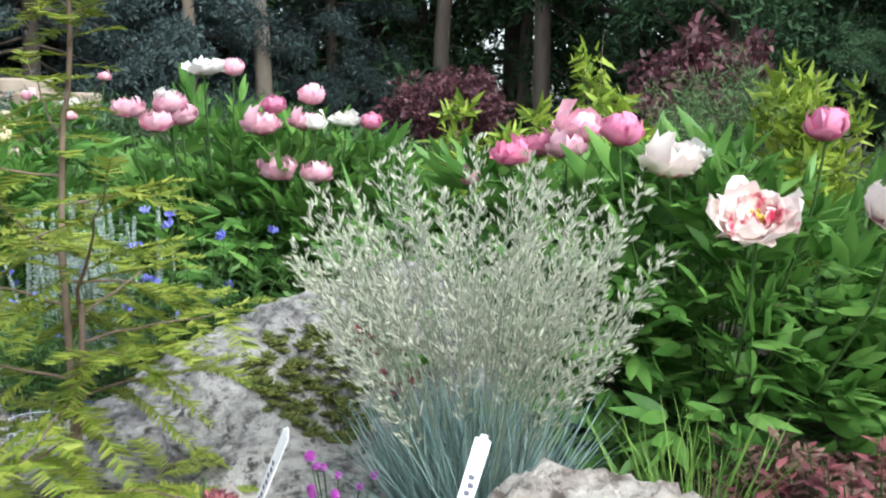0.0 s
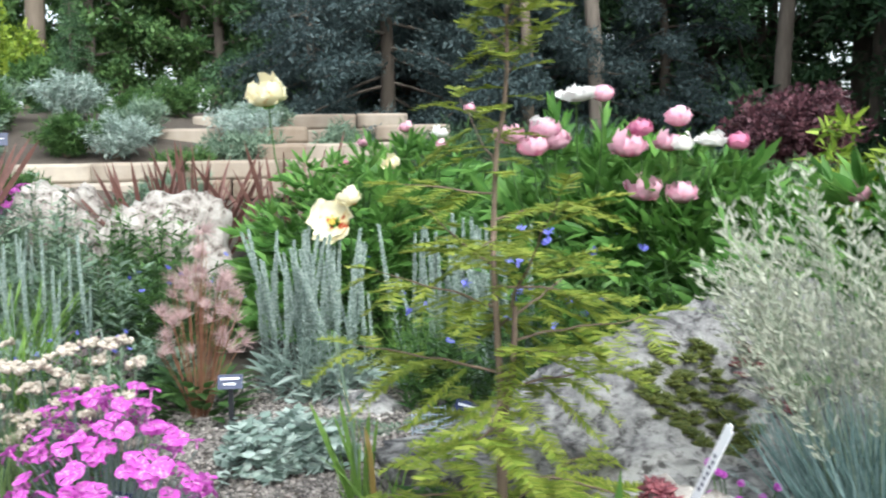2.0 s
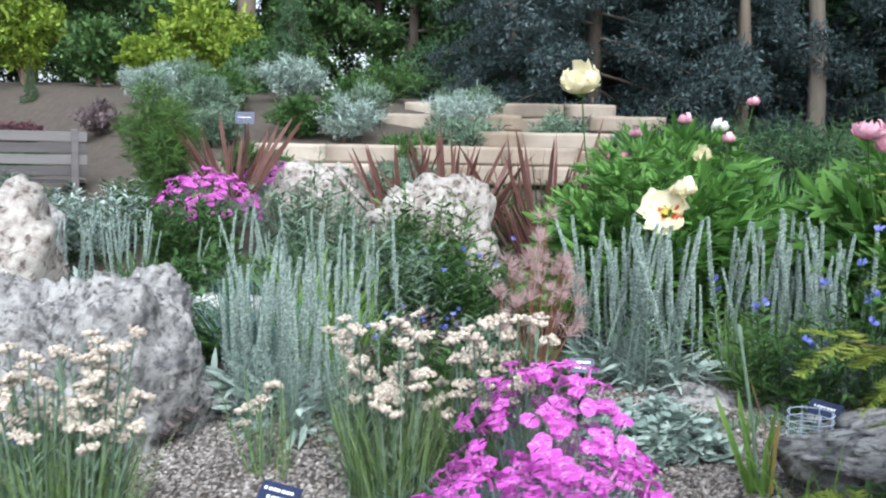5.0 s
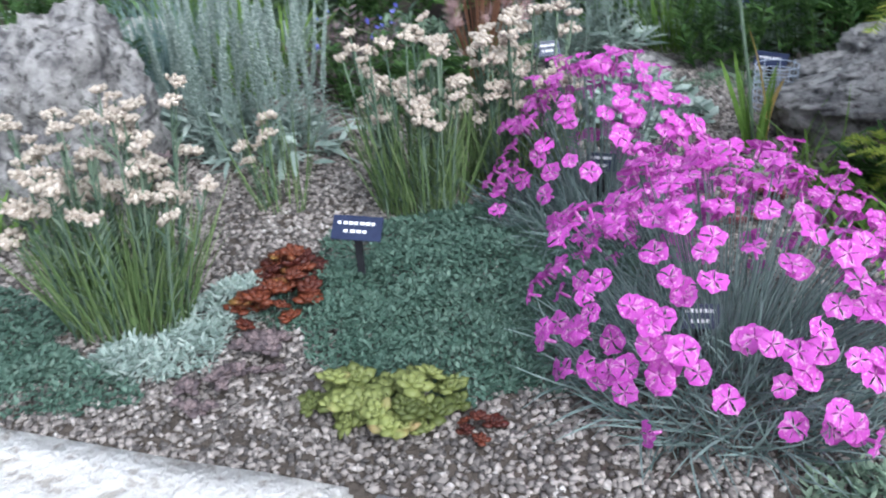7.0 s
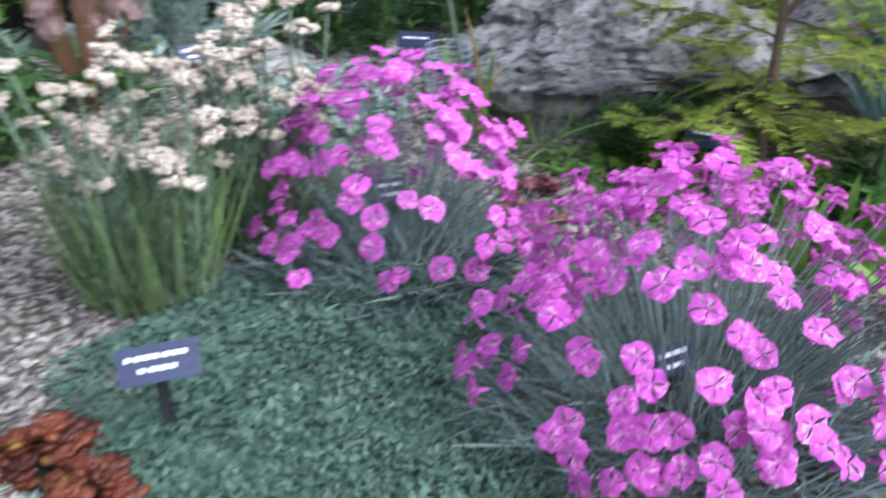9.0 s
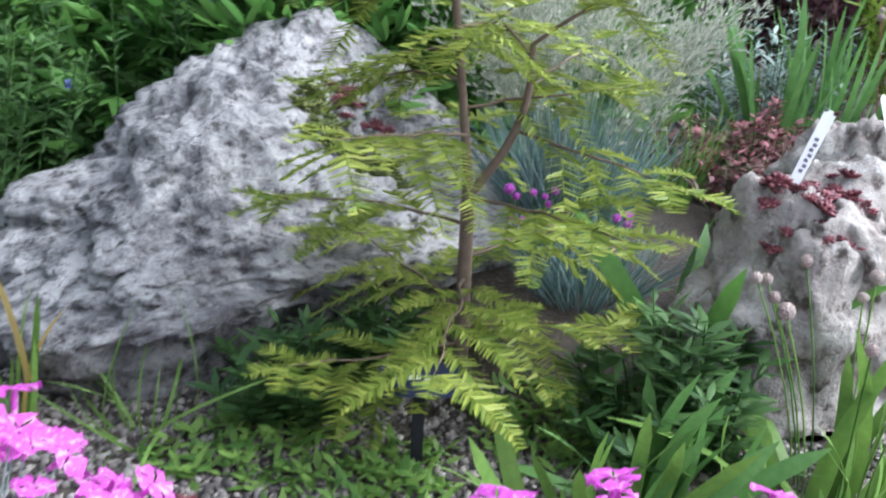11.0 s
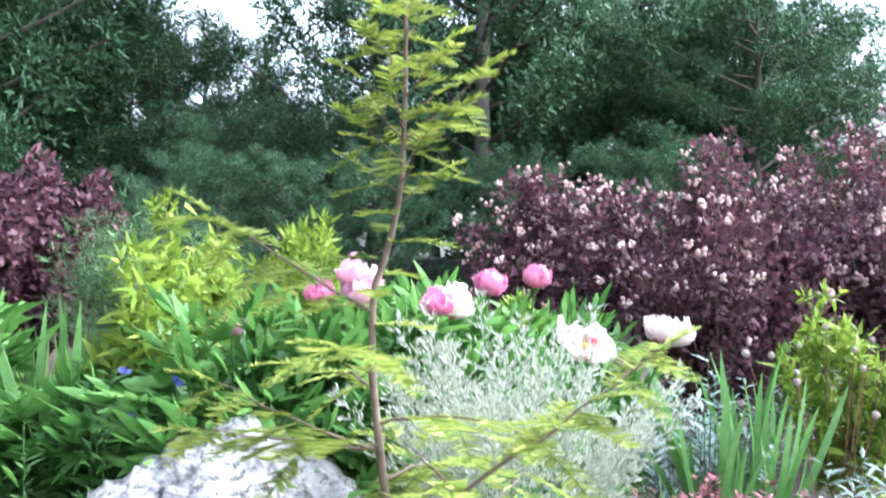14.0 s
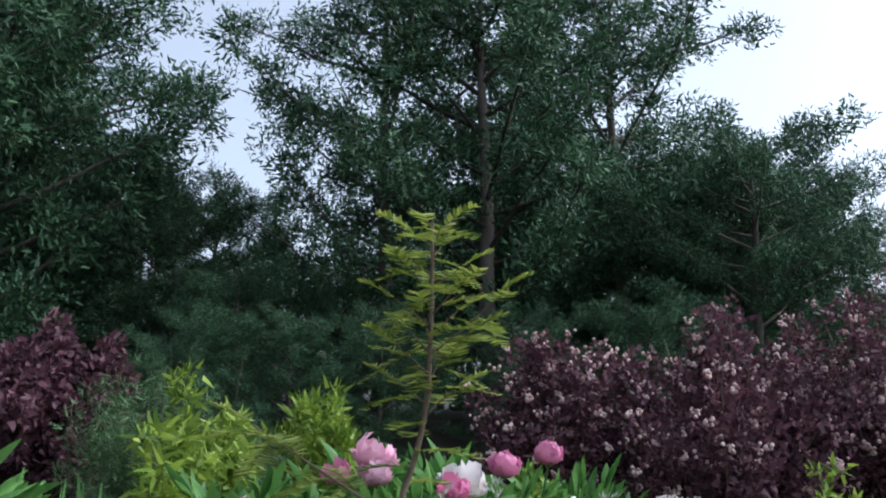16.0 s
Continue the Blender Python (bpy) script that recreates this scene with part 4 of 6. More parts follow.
# ---- blue fescue in flower ----
def fescue(x, y, n, h, spread, stems, seed, label, sh=0.70):
    r = np.random.default_rng(seed)
    z = float(ground_z(x, y)) - 0.01
    root = thing("blue_fescue", x, y, z, label, "grass")
    az = r.uniform(0, 6.28, n); q = r.uniform(0, 1, n) ** 0.7
    P = np.stack([np.cos(az) * q * 0.10, np.sin(az) * q * 0.10, np.zeros(n)], 1)
    D = np.stack([np.cos(az) * q * spread, np.sin(az) * q * spread, np.ones(n)], 1) + r.normal(0, 0.08, (n, 3))
    T = blade(1.0, 0.0042 / h, 0.22, 6)
    part("foliage", fast_mesh("foliage", *scatter(T, frames_of(P, D, r.uniform(0, 6.28, n), h * r.uniform(0.55, 1.1, n)))), M["fescue"], root, kind="stuff")
    if not stems:
        return root
    tv, tf = [], []
    rr = np.random.default_rng(5)
    # a panicle: side branches with small spikelets
    sp = leaf(0.0125, 0.0037, 0.2, 0.3, 3)
    PP, DD = [], []
    for k in range(18):
        zc = k / 18 * 0.20
        bl = 0.024 * np.sin(np.pi * (0.25 + 0.7 * k / 18)) + 0.005
        a = k * 2.4
        for j in range(8):
            f = (j + 1) / 8
            PP.append((np.cos(a) * bl * f + rr.normal(0, .003), np.sin(a) * bl * f + rr.normal(0, .003), zc + 0.8 * bl * f))
            DD.append((np.cos(a) * 0.5 + rr.normal(0, .3), np.sin(a) * 0.5 + rr.normal(0, .3), 1))
    pan = scatter(sp, frames_of(PP, DD, rr.uniform(0, 6, len(PP)), rr.uniform(0.8, 1.35, len(PP))))
    pan_me = fast_mesh("panicle", *pan)
    for k in range(stems):
        a, q = r.uniform(0, 6.28), r.uniform(0, 1) ** 0.55
        hh = sh * r.uniform(0.70, 1.04) * (1.05 - 0.26 * q * q)
        t = np.linspace(0, 1, 7)[:, None]
        d = np.array([np.cos(a), np.sin(a), 0]) * q * spread * 1.02
        S = np.array([np.cos(a) * 0.06 * q, np.sin(a) * 0.06 * q, 0]) + d * hh * (0.6 * t + 0.25 * t ** 2.2) + np.array([0, 0, hh]) * (t - 0.06 * q * t ** 2)
        tv.append(tube(S, 0.0011, 3))
        tan = Vector(S[-1] - S[-2]).normalized()
        m = Matrix.Translation(Vector(S[-1]) - tan * 0.16) @ tan.to_track_quat("Z", "Y").to_matrix().to_4x4() @ Matrix.Scale(float(r.uniform(0.8, 1.15)), 4) @ pose(0, 0, 0, 0, 0, float(r.uniform(0, 360)))
        part("panicle", pan_me, M["panicle"], root, "", m)
    part("stalk_bundle", fast_mesh("stalk_bundle", *join(*tv)), M["fesc_stem"], root, kind="stuff")
    return root


fescue(0.19, 2.25, 1100, 0.34, 0.60, 110, 8, "clump of blue fescue grass in silvery flower")
fescue(0.02, 2.03, 420, 0.20, 0.9, 0, 10, "low blue fescue tuft under the redwood")
fescue(-3.176, 2.152, 500, 0.42, 0.7, 0, 9, "rounded blue fescue clump behind the boulder")

# ---- peonies ----
def lobed_leaf(seed):
    r = np.random.default_rng(seed)
    gs = [tube(np.array([[0, 0, 0], [0.01, 0, 0.05], [0.025, 0, 0.10]]), 0.0016, 3)]
    for a, b in ((0, 0.10), (0.95, 0.05), (-0.95, 0.05)):
        for c, l in ((0, 0.115), (0.55, 0.085), (-0.55, 0.085)):
            ang = a + c * 0.75 + r.normal(0, 0.06)
            D = np.array([[0.18 + r.normal(0, .08), np.sin(ang), np.cos(ang)]])
            gs.append(scatter(leaf(l * 1.05, 0.027, 0.22, 0.25, 5), frames_of([[0.012 + b * 0.1, np.sin(a) * 0.03, b + (0 if a else 0.0)]], D, r.normal(np.pi / 2 * 0, 0.15), 1)))
    return join(*gs)


LOB = [lobed_leaf(s) for s in range(3)]


def peony_bush(x, y, rx, ry, h, n, seed, label, z=None, size=1.0, leafm="peony_leaf"):
    r = np.random.default_rng(seed)
    z = float(ground_z(x, y)) if z is None else z
    root = thing("peony_bush", x, y, z, label, "peony", "peonies")
    gs, st = [], []
    for k in range(3):
        m = n // 3
        az = r.uniform(0, 6.28, m); el = np.arcsin(r.uniform(0.0, 1, m)); q = r.uniform(0.55, 1.03, m)
        P = np.stack([np.cos(az) * np.cos(el) * rx * q, np.sin(az) * np.cos(el) * ry * q, h * (0.12 + 0.85 * np.sin(el) * q)], 1)
        D = np.stack([np.cos(az) * np.cos(el), np.sin(az) * np.cos(el), -0.02 + 0.3 * np.sin(el)], 1) + r.normal(0, 0.28, (m, 3))
        X = frames_of(P, D, r.normal(0, 0.4, m), size * r.uniform(0.75, 1.25, m))
        # blades lie flat: their faces look upwards
        gs.append(scatter((LOB[k][0][:, [1, 0, 2]] * [1, 1, 1], LOB[k][1]), X))
        for i in range(0, m, 4):
            t = np.linspace(0, 1, 4)[:, None]
            st.append(tube(np.array([P[i, 0] * 0.15, P[i, 1] * 0.15, 0]) * (1 - t) + P[i] * t, 0.003, 4))
    part("foliage", fast_mesh("foliage", *join(*gs)), M[leafm], root, kind="stuff")
    part("stem_bundle", fast_mesh("stem_bundle", *join(*st)), M["green"], root, kind="stuff")
    return root


def globe_petal(rad, phi0, phi1, half, squash, seed, ruffle=0.05, rows=6, cols=6):
    """A petal as a patch of a globe, from the heart below up and over."""
    r = np.random.default_rng(seed)
    t, s = np.meshgrid(np.linspace(0, 1, rows), np.linspace(-1, 1, cols), indexing="ij")
    ph = phi0 + (phi1 - phi0) * (t - 0.13 * t * s ** 2 + ruffle * t ** 2 * r.uniform(-1, 1, t.shape))
    a = s * half * (0.35 + 0.65 * np.sin(np.pi * (0.15 + 0.6 * t))) / np.maximum(np.sin(ph), 0.35)
    R = rad * (1 + 0.16 * s ** 2 * t + ruffle * t * r.uniform(-1, 1, t.shape))
    return np.stack([R * np.sin(ph) * np.cos(a), R * np.sin(ph) * np.sin(a), rad * squash - R * squash * np.cos(ph)], 2).reshape(-1, 3), grid_faces(rows, cols)


def bloom(kind, size, seed):
    """Petals of one bloom: outer ones opening, inner ones cupped."""
    r = np.random.default_rng(seed)
    G = []
    R = size / 2
    rings = {"open": ((6, 1.08, 1.35, 0.62, 0.62), (6, 0.92, 1.65, 0.62, 0.75), (6, 0.70, 1.85, 0.6, 0.85), (5, 0.48, 2.0, 0.6, 1.0)),
             "half": ((5, 1.12, 1.40, 0.60, 0.80), (6, 1.0, 1.75, 0.58, 0.92), (5, 0.88, 2.05, 0.56, 1.0), (5, 0.72, 2.2, 0.55, 1.05)),
             "wide": ((5, 1.15, 1.10, 0.62, 0.45), (4, 1.0, 1.35, 0.58, 0.62)),
             "bud": ((5, 1.06, 1.9, 0.68, 0.9), (5, 0.95, 2.5, 0.8, 0.93), (4, 0.88, 2.75, 0.8, 0.95))}[kind]
    for n, f, p1, half, sq in rings:
        off = r.uniform(0, 6)
        for k in range(n):
            T = globe_petal(R * f * r.uniform(0.93, 1.07), 0.25, p1 + r.normal(0, 0.26), half, sq * r.uniform(0.9, 1.08), int(r.integers(9999)), 0.17 if kind in ("open", "wide") else 0.13)
            a = off + k * 6.283 / n + r.normal(0, 0.12)
            c, s = np.cos(a), np.sin(a)
            G.append((T[0] @ np.array([[c, s, 0], [-s, c, 0], [0, 0, 1]]), T[1]))
    return join(*G)


BLOOM = {(k, s): fast_mesh("petals", *bloom(k, 0.16, s * 7 + 1), True) for k in ("open", "half", "bud", "wide") for s in (1, 2)}
STAM = fast_mesh("stamen_tuft", *scatter((ICO1[0] * [0.006, 0.006, 0.010], ICO1[1]), frames_of(np.random.default_rng(1).normal(0, 0.010, (26, 3)) + [0, 0, 0.022], (0, 0, 1), 0, 0.7)), True)
SEPAL = fast_mesh("calyx", *join(*[scatter(leaf(0.035, 0.02, -0.1, 0.3, 4), frames_of([[0, 0, -0.006]], [[math.cos(a), math.sin(a), 0.35]], 0, 1)) for a in (0, 1.3, 2.5, 3.8, 5.0)]))
BY_MAT = {}


def flower(bush, x, y, z, kind, m, size, tilt=(0.0, 0.0), seed=1, stem=0.35, label=""):
    """One peony bloom on its stalk, a part of its bush."""
    key = (kind, seed, m)
    if key not in BY_MAT:
        BY_MAT[key] = BLOOM[(kind, seed)].copy()
        BY_MAT[key].materials.append(M[m])
    o = bush.location
    R = pose(x - o.x, y - o.y, z - o.z, tilt[0], tilt[1], 0) @ pose(0, 0, 0, 0, 0, float(RNG.uniform(0, 360))) @ Matrix.Scale(size / 0.215, 4)
    f = part("flower", BY_MAT[key], None, bush, label, R)
    if kind in ("open", "wide"):
        part("stamen_tuft", STAM, M["stamen"], f, "yellow stamens")
    part("calyx", SEPAL, M["peony_leaf"], f)
    P = np.array([[(x - o.x) * 0.7, (y - o.y) * 0.7, z - o.z - stem], [(x - o.x) * 0.93, (y - o.y) * 0.93, z - o.z - stem * 0.4], [x - o.x, y - o.y, z - o.z]])
    part("stalk", fast_mesh("stalk", *tube(P, 0.0035, 5), True), M["green"], bush)


pe_r = peony_bush(0.619, 3.029, 0.60, 0.42, 0.74, 480, 1, "peony bush with large white and pink blooms and buds")
for x, y, z, kind, m, s, tl in ((0.70, 2.46, 1.175, "open", "pe_open", 0.195, (40, -12)), (0.92, 2.335, 1.181, "half", "pe_open", 0.15, (10, 10)), (0.525, 2.80, 1.25, "half", "pe_open", 0.165, (12, 5)), (0.296, 2.92, 1.33, "half", "pe_pink", 0.155, (5, 5)), (0.424, 2.55, 1.325, "bud", "pe_deep", 0.105, (5, 15)), (0.852, 2.744, 1.332, "bud", "pe_deep", 0.105, (5, 0)), (0.205, 2.507, 1.283, "half", "pe_deep", 0.10, (0, 0)), (0.558, 2.849, 1.28, "open", "pe_white", 0.15, (0, 0))):
    flower(pe_r, x, y, z, kind, m, s, tl, 1 if x < 0.6 else 2)
peony_bush(1.425, 3.231, 0.45, 0.4, 0.7, 260, 31, "leafy green peony bush")
pe_m = peony_bush(-0.793, 3.775, 0.62, 0.42, 0.86, 420, 2, "peony bush full of pink and white blooms")
for x, y, z, kind, m, s in ((-0.799, 3.503, 1.197, "half", "pe_pink", 0.15), (-0.692, 3.585, 1.184, "half", "pe_pink", 0.135), (-0.845, 3.488, 1.351, "half", "pe_pink", 0.155), (-0.819, 3.524, 1.422, "bud", "pe_deep", 0.10), (-0.701, 3.584, 1.454, "bud", "pe_pink", 0.11), (-0.517, 3.672, 1.367, "bud", "pe_deep", 0.095), (-0.6, 3.641, 1.381, "open", "pe_white", 0.14), (-0.728, 3.572, 1.369, "half", "pe_pink", 0.12), (-0.681, 3.563, 1.369, "half", "pe_white", 0.10)):
    flower(pe_m, x, y, z, kind, m, s, (8, 5), 1 if z > 1.3 else 2)
pe_l = peony_bush(-1.17, 3.789, 0.46, 0.36, 0.92, 360, 3, "peony bush with white and pale pink blooms")
for x, y, z, kind, m, s in ((-1.078, 3.298, 1.417, "half", "pe_pink", 0.13), (-1.112, 3.272, 1.361, "half", "pe_pink", 0.13), (-1.053, 3.324, 1.382, "half", "pe_pink", 0.12), (-1.168, 3.198, 1.405, "half", "pe_pink", 0.115), (-1.109, 3.33, 1.451, "half", "pe_white", 0.09), (-0.994, 3.375, 1.548, "open", "pe_white", 0.16), (-0.92, 3.438, 1.547, "bud", "pe_pink", 0.085)):
    flower(pe_l, x, y, z, kind, m, s, (8, 5), 2)
pe_c = peony_bush(0.112, 3.154, 0.45, 0.4, 0.74, 320, 4, "leafy peony bush behind the fescue")
flower(pe_c, -0.018, 3.057, 1.212, "bud", "pe_pink", 0.09)
flower(pe_c, 0.191, 2.953, 1.293, "half", "pe_deep", 0.11)
flower(pe_c, 0.276, 2.891, 1.287, "half", "pe_pink", 0.12)
peony_bush(-0.223, 3.404, 0.36, 0.32, 0.55, 220, 33, "leafy peony bush with fine foliage")
pe_f = peony_bush(-2.608, 4.491, 0.6, 0.5, 0.95, 300, 5, "distant peony bush with small pink blooms")
for dx, dy, z, m, s in ((0.1, -0.1, 1.52, "pe_pink", 0.09), (0.25, 0.0, 1.48, "pe_white", 0.11), (-0.2, -0.1, 1.45, "pe_pink", 0.09), (0.38, 0.1, 1.62, "pe_pink", 0.08), (0.4, -0.2, 1.42, "pe_pink", 0.08), (-0.35, -0.1, 1.32, "pe_deep", 0.07), (-0.15, -0.3, 1.33, "pe_deep", 0.07)):
    flower(pe_f, pe_f.location.x + dx, pe_f.location.y + dy, z, "half", m, s)
tree_pe = peony_bush(-2.198, 3.488, 0.52, 0.34, 0.88, 600, 6, "tree peony with two large pale yellow blooms", size=0.78)
flower(tree_pe, -2.344, 3.214, 1.60, "half", "pe_yel", 0.21, (12, 0), 1, 0.55, "pale yellow double bloom")
flower(tree_pe, -1.783, 2.977, 1.133, "wide", "pe_yel", 0.21, (62, 18), 2, 0.4, "pale yellow bloom with a red heart")
flower(tree_pe, -1.727, 3.001, 1.20, "half", "pe_yel", 0.11, (20, 0), 1, 0.4, "pale yellow bloom")
flower(tree_pe, -1.945, 3.534, 1.327, "half", "pe_yel", 0.10, (20, 0), 1, 0.4, "pale yellow bloom")

# ---- pinks ----
def pink_flower(seed):
    r = np.random.default_rng(seed)
    G = []
    for k in range(5):
        rows, cols = 4, 5
        t, s = np.meshgrid(np.linspace(0.04, 1, rows), np.linspace(-1, 1, cols), indexing="ij")
        a = k * 1.2566 + s * 0.70 * (0.45 + 0.55 * t) + r.normal(0, 0.04)
        rad = 0.0235 * t * (1 + (t > 0.99) * r.uniform(-0.14, 0.07, t.shape))
        z = 0.004 * t + 0.0025 * t * r.normal(0, 1, t.shape) - 0.004 * t ** 3 + 0.0006 * k
        G.append((np.stack([rad * np.cos(a), rad * np.sin(a), z], 2).reshape(-1, 3), grid_faces(rows, cols)))
    G.append(tube(np.array([[0, 0, -0.024], [0, 0, -0.012], [0, 0, 0.001]]), np.array([0.0028, 0.0035, 0.003]), 5))
    return join(*G)


PINK = [fast_mesh("pink_petals", *pink_flower(s), True) for s in range(4)]


def pinks(x, y, rx, ry, h, nf, nb, seed, label, fl="dia", top_only=False, fs=1.0):
    r = np.random.default_rng(seed)
    z = float(ground_z(x, y))
    root = thing("pinks_clump", x, y, z, label, "flowers", "clumps of pinks")
    az, q = r.uniform(0, 6.28, nb), r.uniform(0, 1, nb) ** 0.5
    P = np.stack([np.cos(az) * q * rx * 0.75, np.sin(az) * q * ry * 0.75, np.zeros(nb)], 1)
    D = np.stack([np.cos(az) * q * 1.1, np.sin(az) * q * 1.1, np.full(nb, 0.75)], 1) + r.normal(0, 0.35, (nb, 3))
    part("foliage", fast_mesh("foliage", *scatter(blade(0.16, 0.0042, 0.45, 5), frames_of(P, D, r.uniform(0, 6.28, nb), r.uniform(0.5, 1.25, nb)))), M["pinkleaf"], root, kind="stuff")
    st = []
    for i in range(nf):
        a, el = r.uniform(0, 6.28), np.arcsin(r.uniform(0.10 if not top_only else 0.5, 1))
        q = r.uniform(0.86, 1.06)
        n = np.array([np.cos(a) * np.cos(el), np.sin(a) * np.cos(el), np.sin(el)])
        p = n * [rx * q, ry * q, h * q] + np.array([0, 0, 0.03])
        f = Vector(n * [1, 1, 1.0] + r.normal(0, 0.28, 3) + np.array([0, 0, 0.35])).normalized()
        m = Matrix.Translation(Vector(p)) @ f.to_track_quat("Z", "Y").to_matrix().to_4x4() @ pose(0, 0, 0, 0, 0, float(r.uniform(0, 360))) @ Matrix.Scale(float(r.uniform(0.82, 1.12)) * fs, 4)
        part("flower", PINK[i % 4], M[fl], root, "", m)
        t = np.linspace(0, 1, 5)[:, None]
        b = np.array([p[0] * 0.35, p[1] * 0.35, 0.02])
        S = b * (1 - t) + (p - np.array(f) * 0.022) * t + np.array([0, 0, 0.05 * h]) * np.sin(np.pi * t)
        st.append(tube(S, 0.0011, 3))
    part("stalk_bundle", fast_mesh("stalk_bundle", *join(*st)), M["pinkleaf"], root, kind="stuff")
    return root


pinks(-0.89, 1.13, 0.355, 0.33, 0.39, 265, 1700, 3, "dense dome of magenta-pink pinks over grey-green foliage")
pinks(-1.30, 1.64, 0.27, 0.24, 0.38, 160, 1300, 4, "smaller dome of magenta-pink pinks over grey foliage")
pinks(-4.967, 3.045, 0.42, 0.30, 0.30, 140, 500, 5, "patch of magenta flowers on the bank", fs=1.2)
pinks(-5.539, 3.999, 0.35, 0.30, 0.25, 110, 400, 6, "patch of mauve flowers on the bank", fs=1.2)
pinks(-3.323, 1.017, 0.16, 0.14, 0.26, 45, 300, 7, "small clump of magenta pinks beside the boulder")

# ---- everlastings ----
HEAD = []
for s in range(3):
    r = np.random.default_rng(40 + s)
    n = 11
    a, q = r.uniform(0, 6.28, n), np.sqrt(r.uniform(0, 1, n))
    P = np.stack([np.cos(a) * q * 0.021, np.sin(a) * q * 0.021, 0.004 - 0.006 * q + r.normal(0, .0015, n)], 1)
    P2 = np.repeat(P, 5, 0) + r.normal(0, 0.0032, (5 * n, 3))
    HEAD.append(fast_mesh("head", *scatter((OCT[0] * [0.0068, 0.0068, 0.0056], OCT[1]), frames_of(P2, r.normal(0, 1, (5 * n, 3)), 0, r.uniform(0.6, 1.15, 5 * n))), False))


def everlasting(x, y, rx, ry, h, nh, ng, seed, label):
    r = np.random.default_rng(seed)
    z = float(ground_z(x, y))
    root = thing("everlasting_clump", x, y, z, label, "flowers", "everlasting clumps")
    st, LP, LD = [], [], []
    for i in range(nh):
        a, q = r.uniform(0, 6.28), np.sqrt(r.uniform(0, 1))
        b = np.array([np.cos(a) * q * rx * 0.75, np.sin(a) * q * ry * 0.75, 0])
        hh = h * r.uniform(0.55, 1.1)
        e = np.array([np.cos(a) * q * rx, np.sin(a) * q * ry, hh]) + r.normal(0, 0.015, 3)
        t = np.linspace(0, 1, 6)[:, None]
        S = b + (e - b) * np.concatenate([t ** 1.5, t ** 1.5, t], 1)
        st.append(tube(S, 0.0026, 4))
        for j in range(24):
            u = r.uniform(0.05, 0.92)
            LP.append(b + (e - b) * [u ** 1.5, u ** 1.5, u]); az = r.uniform(0, 6.28); LD.append((np.cos(az) * 0.7, np.sin(az) * 0.7, 1))
        part("flower_head", HEAD[i % 3], M["cream"], root, "", Matrix.Translation(Vector(e)) @ pose(0, 0, 0, float(r.normal(0, 12)), float(r.normal(0, 12)), float(r.uniform(0, 360))) @ Matrix.Scale(float(r.uniform(0.8, 1.3)), 4))
    part("stalk_bundle", fast_mesh("stalk_bundle", *join(*st)), M["grey_green"], root, kind="stuff")
    part("stem_foliage", fast_mesh("stem_foliage", *scatter(flat(leaf(0.038, 0.006, 0.25, 0.2, 4)), frames_of(LP, LD, 0, r.uniform(0.6, 1.2, len(LP))))), M["grey_green"], root, kind="stuff")
    n = ng
    a, q = r.uniform(0, 6.28, n), np.sqrt(r.uniform(0, 1, n))
    P = np.stack([np.cos(a) * q * rx * 0.7, np.sin(a) * q * ry * 0.7, np.zeros(n)], 1)
    D = np.stack([np.cos(a) * q * 0.30, np.sin(a) * q * 0.30, np.ones(n)], 1) + r.normal(0, 0.12, (n, 3))
    part("grassy_foliage", fast_mesh("grassy_foliage", *scatter(blade(0.29, 0.0042, 0.15, 5), frames_of(P, D, r.uniform(0, 6, n), r.uniform(0.5, 1.2, n)))), M["ever_leaf"], root, kind="stuff")
    return root


everlasting(-1.76, 1.58, 0.17, 0.15, 0.43, 46, 420, 3, "clump of cream everlasting heads on grey-green stems")
everlasting(-1.58, 1.76, 0.19, 0.14, 0.41, 48, 380, 5, "clump of cream everlasting heads behind the creeping mat")
everlasting(-2.08, 0.86, 0.20, 0.16, 0.45, 70, 520, 4, "clump of cream everlasting heads beside the boulder")
everlasting(-2.112, 1.458, 0.10, 0.10, 0.20, 5, 50, 6, "few low everlasting stems in gravel")

# ---- silver spires ----
SPIRE = []
for s in range(4):
    r = np.random.default_rng(60 + s)
    n = 100
    t = np.linspace(0.02, 1, n)
    a = np.arange(n) * 2.4
    bow = np.stack([0.05 * t ** 2 * (1 if s % 2 else -0.6), 0.02 * np.sin(3 * t), t], 1)
    ll = np.where(t < 0.5, 0.075 * (1 - 0.9 * t), 0.018)
    D = np.stack([np.cos(a), np.sin(a), np.where(t < 0.5, 0.9, 1.6)], 1)
    g = scatter(flat(leaf(1, 0.2, 0.3, 0.2, 3)), frames_of(bow, D, 0, np.stack([np.where(t < 0.5, ll, 0.045), ll, ll], 1)))
    # the spike: crowded buds
    n2 = 120
    t2 = np.linspace(0.48, 1.0, n2); a2 = np.arange(n2) * 2.4
    c2 = np.stack([0.05 * t2 ** 2 * (1 if s % 2 else -0.6), 0.02 * np.sin(3 * t2), t2], 1)
    wd = 0.0105 * (1.12 - 0.75 * (t2 - 0.48) / 0.52)
    P2 = c2 + np.stack([np.cos(a2) * wd, np.sin(a2) * wd, 0 * t2], 1)
    g2 = scatter((OCT[0] * [0.007, 0.007, 0.011], OCT[1]), frames_of(P2, np.stack([np.cos(a2), np.sin(a2), 0 * a2 + 1.3], 1), 0, 1))
    SPIRE.append(fast_mesh("spire", *join(g, g2, tube(bow[::20], 0.004, 4))))


